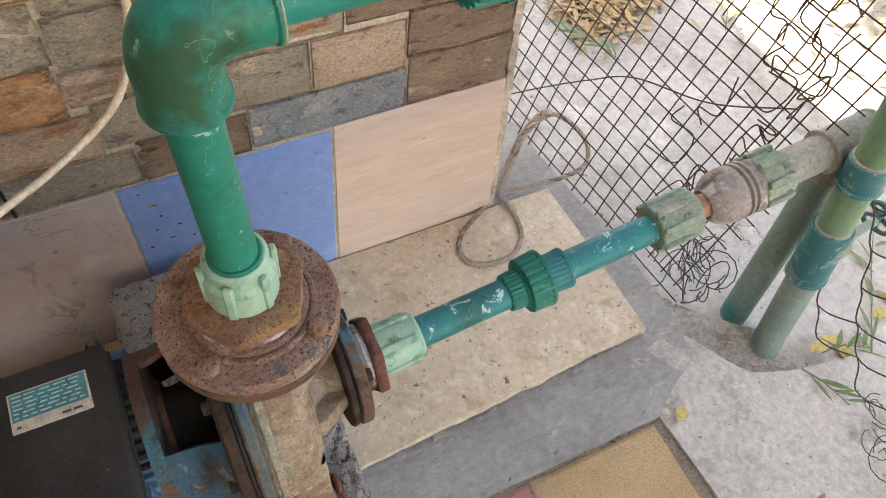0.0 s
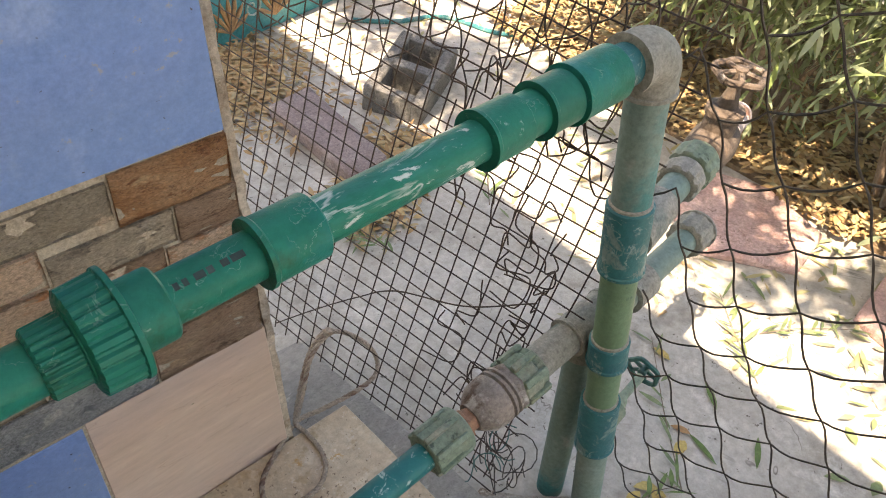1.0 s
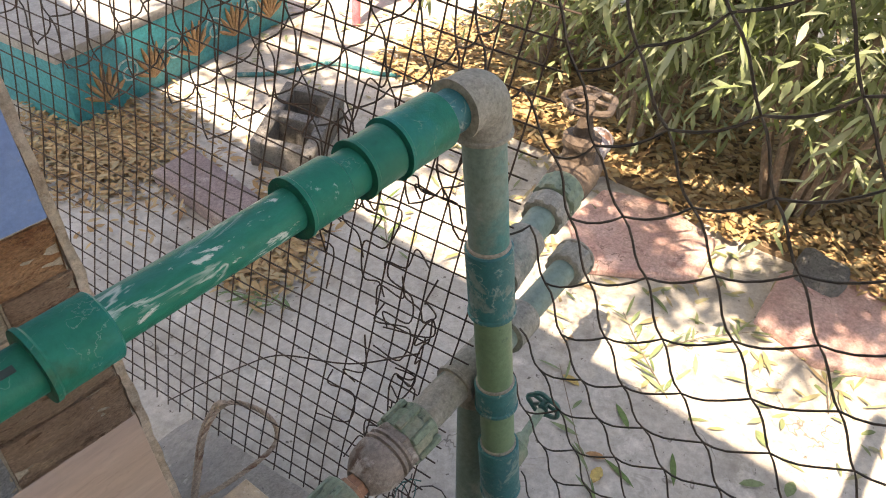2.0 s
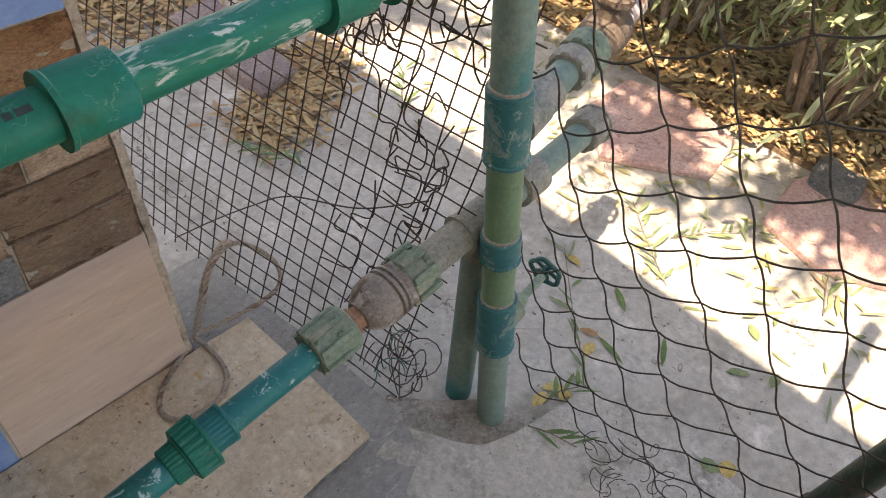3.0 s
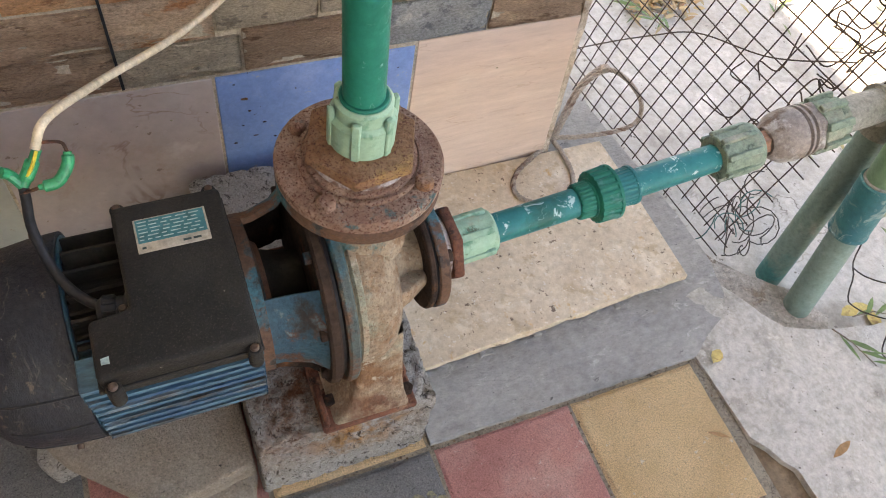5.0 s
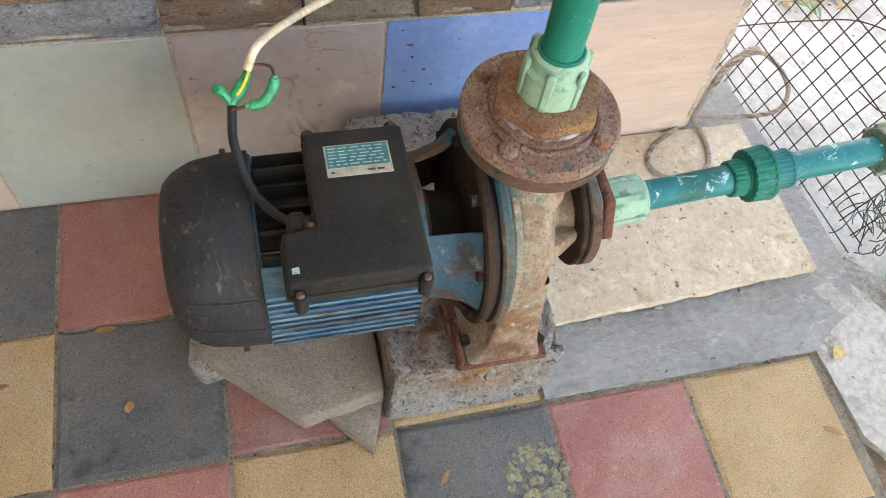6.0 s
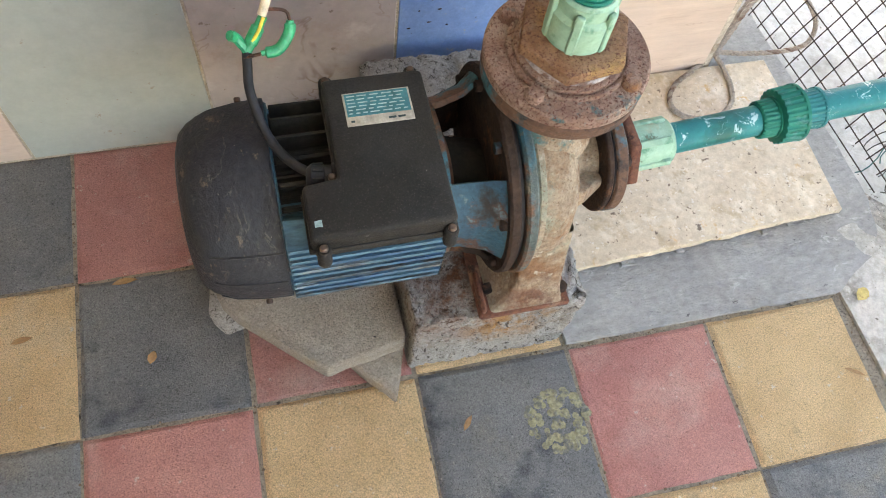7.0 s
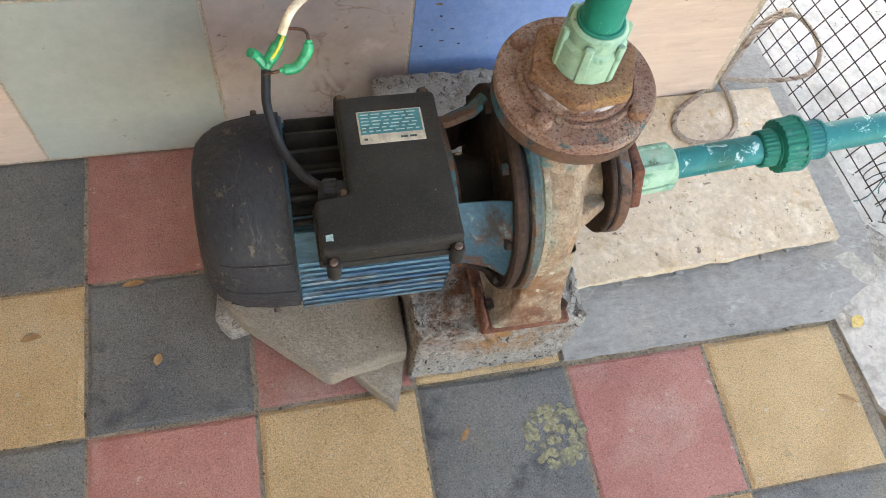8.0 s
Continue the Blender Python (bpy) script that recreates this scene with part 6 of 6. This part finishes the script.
def flat_leaf(x, y, z, ln_, w, verts, faces, tilt=0.25, a=None):
    a = rg.uniform(0, 6.283) if a is None else a
    d = Vector((math.cos(a), math.sin(a), rg.uniform(-tilt, tilt)))
    up = Vector((rg.uniform(-tilt, tilt), rg.uniform(-tilt, tilt), 1))
    leaf_points(Vector((x, y, z)), d, up, ln_, w, rg.uniform(-0.15, 0.3), verts, faces)


# soil bed under the bushes, its leaf litter
bed_poly = [(2.74, 0.62), (2.78, 0.2), (2.80, -0.1), (2.80, -0.45), (2.86, -0.9), (2.84, -1.5), (2.8, -4.0), (4.3, -4.0), (4.1, 0.6), (3.4, 1.0), (2.9, 0.85)]
solo("soil_bed", rough_up(prism(bed_poly, -0.09, -0.042), 0.0, 1), "soil", "brown soil bed under the bushes", "soil", kind="structure")


def litter_edge(y):
    return 2.80 + 0.10 * noise.noise(Vector((y * 2.3, 0, 4))) + 0.05 * noise.noise(Vector((y * 7, 0, 9))) + (0.04 if y < -0.4 else 0)


vs, fs = [], []
for i in range(21000):
    y = rg.uniform(-3.2, 1.1)
    x = litter_edge(y) + abs(rg.gauss(0, 0.6)) - 0.02
    if x > 3.0 + 0.9 and y > 0.6:
        continue
    flat_leaf(x, y, -0.038 + rg.uniform(0, 0.022), rg.uniform(0.026, 0.055), rg.uniform(0.009, 0.018), vs, fs, 0.35)
for i in range(3600):
    a, r = rg.uniform(0, 6.28), abs(rg.gauss(0, 0.22))
    x, y = 1.78 + r * math.cos(a) * 0.75, 1.29 + r * math.sin(a) * 0.9
    flat_leaf(x, y, -0.056 + rg.uniform(0, 0.018), rg.uniform(0.025, 0.05), rg.uniform(0.008, 0.014), vs, fs, 0.3)
for i in range(1500):
    t = rg.random()
    x, y = 1.73 + 0.30 * t + rg.gauss(0, 0.05), 0.50 + 0.16 * t + rg.gauss(0, 0.05)
    flat_leaf(x, y, -0.056 + rg.uniform(0, 0.014), rg.uniform(0.03, 0.06), rg.uniform(0.009, 0.016), vs, fs, 0.3)
leaf_object("leaf_litter", vs, fs, "litter", (3.0, 0, -0.05), "thick layer of dry tan leaves", "leaf litter", "stuff")
vs, fs = [], []
for i in range(950):
    y = rg.uniform(-2.2, 2.2)
    x = 2.75 - abs(rg.gauss(0, 0.42)) + (1.0 * rg.random() if y > 0.4 else 0)
    if x < 1.75 or (x < 2.1 and rg.random() < 0.75):
        continue
    flat_leaf(x, y, -0.056 + rg.uniform(0, 0.008), rg.uniform(0.03, 0.085), rg.uniform(0.007, 0.014), vs, fs, 0.12)
leaf_object("scattered_leaves", vs, fs, "strewn", (2.4, 0, -0.05), "thin scatter of green and yellow leaves on concrete", "leaves", "stuff")


def bush(x, y, h, spread, stems, seed, lean=(0, 0)):
    rb = random.Random(seed)
    b = thing("bush", (x, y, -0.05), "grey-green willow-leaved bush with thin brown stems", "bush", group="garden bushes")
    lv, lf = [], []
    for s in range(stems):
        a = 2 * math.pi * (s + rb.random() * 0.6) / stems
        out = spread * rb.uniform(0.35, 1.0)
        root = Vector((x + 0.07 * math.cos(a), y + 0.07 * math.sin(a), -0.06))
        tip = Vector((x + out * math.cos(a) + lean[0], y + out * math.sin(a) + lean[1], h * rb.uniform(0.65, 1.0)))
        mid = root.lerp(tip, 0.45) + Vector((0, 0, 0.22 * h))
        pts = spline([root, mid, tip, tip + Vector((math.cos(a) * 0.18, math.sin(a) * 0.18, -0.20))], 7)
        part("stem", tube(pts, [0.013 * (1 - 0.8 * i / len(pts)) for i in range(len(pts))], 6), "bark", b)
        for k in range(4, len(pts) - 1):
            for q in range(3):
                d = Vector((rb.uniform(-1, 1), rb.uniform(-1, 1), rb.uniform(-0.7, 0.5))).normalized()
                L = rb.uniform(0.16, 0.38)
                for u in range(13):
                    t = (u + rb.random()) / 13
                    p = pts[k] + d * (L * t) - UPV * (0.16 * L * t * t)
                    ld = (d * 0.6 + Vector((rb.uniform(-1, 1), rb.uniform(-1, 1), rb.uniform(-0.9, 0.3)))).normalized()
                    leaf_points(p, ld, Vector((rb.uniform(-0.5, 0.5), rb.uniform(-0.5, 0.5), 1)), rb.uniform(0.045, 0.085), rb.uniform(0.010, 0.016), rb.uniform(0, 0.35), lv, lf)
    me = bpy.data.meshes.new("crown")
    base = BASE[b.name]
    me.from_pydata([v - base for v in lv], [], lf)
    me.materials.append(M["bush"])
    for pl in me.polygons:
        pl.use_smooth = True
    cr = new("crown", me)
    cr.parent = b
    return b


bush(3.05, -0.42, 1.05, 0.62, 12, 1)
bush(3.10, 0.12, 0.95, 0.5, 9, 8)
bush(3.3, 0.62, 0.85, 0.45, 8, 9)
bush(3.35, -1.15, 0.95, 0.6, 12, 2)
bush(3.75, 0.25, 1.15, 0.65, 11, 3)
bush(4.6, -1.5, 1.2, 0.7, 12, 5)
bush(5.0, 0.7, 1.6, 0.9, 11, 6)


def shade_tree(x, y, seed):
    """An unseen tree beside the bed, added so its crown breaks up the sun."""
    rb = random.Random(seed)
    b = thing("tree", (x, y, -0.05), "unseen grey-green willow-leaved tree added to dapple the sunlight", "tree")
    fork = Vector((x - 0.1, y + 0.15, 1.9))
    part("trunk", tube(spline([(x, y, -0.08), (x + 0.05, y, 0.8), fork], 8), [0.11 - 0.003 * i for i in range(17)], 14), "bark", b)
    lv, lf = [], []
    for s in range(9):
        tip = Vector((rb.uniform(0.98, 1.28), -1.9 + 0.42 * s + rb.uniform(-0.15, 0.15), rb.uniform(2.75, 3.0)))
        pts = spline([fork, fork.lerp(tip, 0.5) + Vector((0, 0, 0.35)), tip, tip + Vector((rb.uniform(-0.15, 0.15), 0.35, -0.1))], 9)
        part("limb", tube(pts, [0.045 * (1 - 0.85 * i / len(pts)) for i in range(len(pts))], 8), "bark", b)
        for k in range(18, len(pts)):
            for q in range(4):
                d = Vector((rb.uniform(-1, 1), rb.uniform(-1, 1), rb.uniform(-0.5, 0.5))).normalized()
                L = rb.uniform(0.12, 0.30)
                for u in range(10):
                    t = (u + rb.random()) / 10
                    ld = (d * 0.6 + Vector((rb.uniform(-1, 1), rb.uniform(-1, 1), rb.uniform(-0.9, 0.3)))).normalized()
                    leaf_points(pts[k] + d * (L * t), ld, Vector((rb.uniform(-0.5, 0.5), rb.uniform(-0.5, 0.5), 1)), rb.uniform(0.07, 0.12), rb.uniform(0.016, 0.026), rb.uniform(0, 0.35), lv, lf)
    base = BASE[b.name]
    me = bpy.data.meshes.new("crown")
    me.from_pydata([v - base for v in lv], [], lf)
    me.materials.append(M["bush"])
    cr = new("crown", me)
    cr.parent = b


shade_tree(2.6, -2.5, 31)

# pink flagstones, half under the litter
for i, pl in enumerate(([(2.35, -0.13), (2.53, -0.37), (2.72, -0.34), (2.78, -0.13), (2.70, 0.03), (2.50, 0.03)], [(2.50, -0.55), (2.46, -0.72), (2.56, -0.90), (2.84, -0.84), (2.88, -0.60), (2.71, -0.53)])):
    bm = prism(pl, -0.064, -0.036 + 0.004 * i, 0.006)
    solo("flagstone", rough_up(bm, 0.004, 9, 3, i), "redstone", "flat pink flagstone half covered by leaves", "flagstone", group="pink flagstones", smooth=60)

# broken slabs and a block behind the mesh
solo("paving_slab", rough_up(prism([(1.785, 1.02), (1.785, 0.58), (1.925, 0.62), (1.945, 1.04)], -0.062, -0.015, 0.005), 0.003, 9, 4), "mauve", "flat mauve-grey paving slab on the ground", "paving slab", smooth=50)
cb = thing("hollow_block", (2.23, 0.88, -0.06), "dark grey hollow concrete block lying tilted", "concrete block")
mm = pose(2.23, 0.88, -0.008, 5, -7, 28)
part("shell", box(-0.16, 0.16, -0.10, -0.06, -0.055, 0.055, 0.006, 1, None, mm), "darkcement", cb)
part("shell", box(-0.16, 0.16, 0.06, 0.10, -0.055, 0.055, 0.006, 1, None, mm), "darkcement", cb)
for x in (-0.14, 0.0, 0.14):
    part("web", box(x - 0.018, x + 0.018, -0.061, 0.061, -0.054, 0.054, 0.002, 1, None, mm), "darkcement", cb)
solo("grey_stone", rough_up(box(2.70, 2.86, -0.68, -0.54, -0.065, 0.0, 0.03, 2), 0.02, 9, 3), "darkcement", "rounded dark grey stone on the leaf litter", "stone", smooth=60)

# turquoise bench with copper motifs
bn = thing("garden_bench", (2.4, 1.75, -0.06), "low turquoise garden bench painted with copper fan motifs", "bench")
mb = pose(1.78, 1.42, -0.06, 0, 0, 10)
part("body", box(0.0, 1.05, 0.0, 0.5, 0.0, 0.24, 0.008, 2, None, mb), "turq", bn)
part("seat_slab", box(-0.02, 1.07, -0.012, 0.52, 0.24, 0.275, 0.006, 2, None, mb), "cement", bn, "dusty beige stone seat")
part("drain_knob", ring(0, 0.016, 0.274, 0.282, mb @ Matrix.Translation((0.62, 0.12, 0)), 14), "rubber", bn)
for i in range(5):
    cx = 0.13 + 0.2 * i
    for k in range(7):
        a = radians(20 + 23.3 * k)
        p0 = mb @ Vector((cx, -0.004, 0.05))
        p1 = mb @ Vector((cx + 0.085 * math.cos(a), -0.004, 0.05 + 0.13 * math.sin(a)))
        pm_ = p0.lerp(p1, 0.7)
        part("motif", tube([p0, pm_, p1], [0.003, 0.009, 0.002], 6), "motif", bn)
for i in range(4):
    cx = 0.23 + 0.2 * i
    pts = [mb @ Vector((cx + (0.008 + 0.0028 * t) * math.cos(t * 0.6), -0.003, 0.11 + (0.008 + 0.0028 * t) * math.sin(t * 0.6))) for t in range(16)]
    part("motif", tube(pts, 0.0035, 6), "white", bn)

# pink stool
M["pink"] = mat("pink_plastic", (0.62, 0.16, 0.20), (0.66, 0.20, 0.24), 9, 0.4, 0, 0.05, 60)
stl = thing("plastic_stool", (3.15, 1.55, -0.06), "pink plastic garden stool", "stool")
for dx, dy in ((-1, -1), (1, -1), (1, 1), (-1, 1)):
    part("leg", tube([(3.15 + 0.17 * dx, 1.55 + 0.17 * dy, -0.058), (3.15 + 0.12 * dx, 1.55 + 0.12 * dy, 0.38)], [0.018, 0.024], 10), "pink", stl)
part("seat", box(2.99, 3.31, 1.39, 1.71, 0.375, 0.41, 0.012, 2), "pink", stl)

# cyan hose lying in the sun
solo("garden_hose", tube(spline([(2.36, 1.36, -0.052), (2.48, 1.27, -0.052), (2.66, 1.20, -0.052), (2.74, 1.02, -0.052), (2.80, 0.95, -0.052)]), 0.009, 8), "bluesock", "pale blue hose lying on sunlit ground", "hose")

# ---- fallen leaves that can be told apart ----


def fallen(x, y, z, ln_, w, a, m, label):
    lv, lf = [], []
    leaf_points(Vector((x, y, z)), Vector((math.cos(a), math.sin(a), 0.03)), Vector((0.1, 0.15, 1)), ln_, w, 0.10, lv, lf)
    return leaf_object("fallen_leaf", lv, lf, m, (x, y, z), label, "leaf", group="fallen leaves")


YL, GL, BL = "curled yellow leaf lying on concrete", "narrow green leaf lying on concrete", "dry brown leaf lying on the floor"
fallen(1.282, -0.518, 0.008, 0.035, 0.022, 0.6, "leafyellow", YL)
fallen(-0.095, -0.335, 0.003, 0.032, 0.011, 0.2, "leafbrown", BL)
fallen(0.055, -0.262, 0.003, 0.04, 0.012, 0.1, "leafbrown", BL)
fallen(0.105, -0.405, 0.003, 0.022, 0.014, 1.2, "leafbrown", BL)
fallen(1.205, -0.625, 0.003, 0.04, 0.008, -0.5, "leafbrown", BL)
fallen(1.39, -0.735, 0.008, 0.055, 0.014, 0.3, "leafbrown", BL)
fallen(0.555, -0.60, 0.003, 0.028, 0.009, 0.9, "leafbrown", BL)
for x, y, L, w, a, m in ((1.80, -0.85, 0.045, 0.036, 0.4, "leafyellow"), (1.79, -0.79, 0.05, 0.034, -1.2, "leafpale"), (1.52, -0.68, 0.06, 0.024, -1.0, "leafpale"), (1.81, -0.49, 0.05, 0.026, 0.2, "leafyellow"), (1.70, -0.55, 0.055, 0.03, 1.4, "leafyellow"), (1.72, -0.51, 0.05, 0.024, 2.4, "leafyellow"), (1.88, -0.48, 0.045, 0.02, 1.9, "leafbrown"), (2.02, -0.72, 0.06, 0.022, -0.8, "leafpale"), (1.98, -0.48, 0.08, 0.016, 0.9, "leaf"), (2.01, -0.33, 0.05, 0.022, 1.5, "leafyellow"), (2.06, -0.81, 0.05, 0.024, 0.1, "leafpale"), (2.15, -0.73, 0.05, 0.024, 0.9, "leafpale"), (1.92, -0.62, 0.09, 0.014, 0.5, "leaf"), (1.86, -0.56, 0.09, 0.014, 1.3, "leaf"), (1.62, -0.50, 0.05, 0.026, 0.1, "leafyellow")):
    fallen(x, y, -0.054 if x > 1.66 else -0.03, L, w, a, m, YL if m == "leafyellow" else BL if m == "leafbrown" else GL)


def sprig(x, y, z, a, L, n, m="leaf"):
    sp_ = thing("fallen_sprig", (x, y, z), "fallen green willow sprig on concrete", "sprig", group="fallen sprigs")
    d = Vector((math.cos(a), math.sin(a), 0))
    o = Vector((x, y, z + 0.003))
    part("twig", tube([o, o + d * L * 0.5 + Vector((0, 0.01, 0.003)), o + d * L], [0.0016, 0.0012, 0.0008], 5), "bark", sp_)
    for i in range(n):
        t = (i + rg.random()) / n
        b_ = a + rg.choice((-1, 1)) * rg.uniform(0.2, 1.1)
        lv, lf = [], []
        leaf_points(Vector((0, 0, 0)), Vector((math.cos(b_), math.sin(b_), rg.uniform(0.0, 0.3))), UPV + Vector((rg.uniform(-0.4, 0.4), rg.uniform(-0.4, 0.4), 0)), rg.uniform(0.04, 0.085), rg.uniform(0.006, 0.011), rg.uniform(0, 0.3), lv, lf)
        me = bpy.data.meshes.new("leaf")
        me.from_pydata(lv, [], lf)
        me.materials.append(M[m])
        ob = new("leaf", me)
        ob.parent = sp_
        ob.location = d * (L * t) + Vector((0, 0, 0.004))


for x, y, a, L, n, m in ((1.58, -0.52, -1.2, 0.10, 5, "leaf"), (1.64, -0.51, -0.3, 0.10, 6, "leaf"), (1.74, -0.56, 0.8, 0.42, 9, "leafpale"), (2.12, -0.50, 0.9, 0.28, 14, "leafpale"), (2.26, -0.42, -0.6, 0.24, 14, "leafpale"), (2.34, -0.80, 0.3, 0.22, 9, "leafpale"), (1.70, 0.30, 1.9, 0.18, 9, "leaf"), (1.78, 0.38, 2.8, 0.14, 7, "leaf"), (2.05, 0.32, 0.8, 0.22, 10, "leaf"), (1.85, 0.48, 1.0, 0.14, 8, "leafpale")):
    sprig(x, y, -0.056 if x > 1.70 else -0.03, a, L, n, m)

# lichen round on the grey paver
bm = bmesh.new()
rl = random.Random(3)
for i in range(130):
    a, r = rl.uniform(0, 6.28), 0.05 * math.sqrt(rl.random())
    if 0.018 < r < 0.024 or 0.034 < r < 0.038:
        continue
    c = Vector((0.705 + r * math.cos(a), -0.612 + r * math.sin(a), 0.0004))
    lathe([(rl.uniform(0.004, 0.008), 0.0), (rl.uniform(0.002, 0.0035), rl.uniform(0.0006, 0.0011)), (0, rl.uniform(0.0007, 0.0013))], Matrix.Translation(c), 7, bm)
solo("lichen_patch", bm, "moss", "round dried yellow lichen patch on a paver", "lichen", kind="stuff")
# crumbs in the paver joints
bm = bmesh.new()
for i in range(420):
    if rl.random() < 0.5:
        x, y = 0.25 * rl.randint(-3, 5) + rl.gauss(0, 0.002), rl.uniform(-1.0, -0.02)
    else:
        x, y = rl.uniform(-0.7, 1.24), -0.25 * rl.randint(1, 4) + rl.gauss(0, 0.002)
    if x > 0.74 and y > -0.49:
        continue
    s = rl.uniform(0.001, 0.0028)
    lathe([(0, -s), (s, 0), (0, s)], Matrix.Translation((x, y, -0.003)), 5, bm)
solo("joint_crumbs", bm, "soil", "dark soil crumbs in the paver joints", "soil crumbs", kind="stuff")
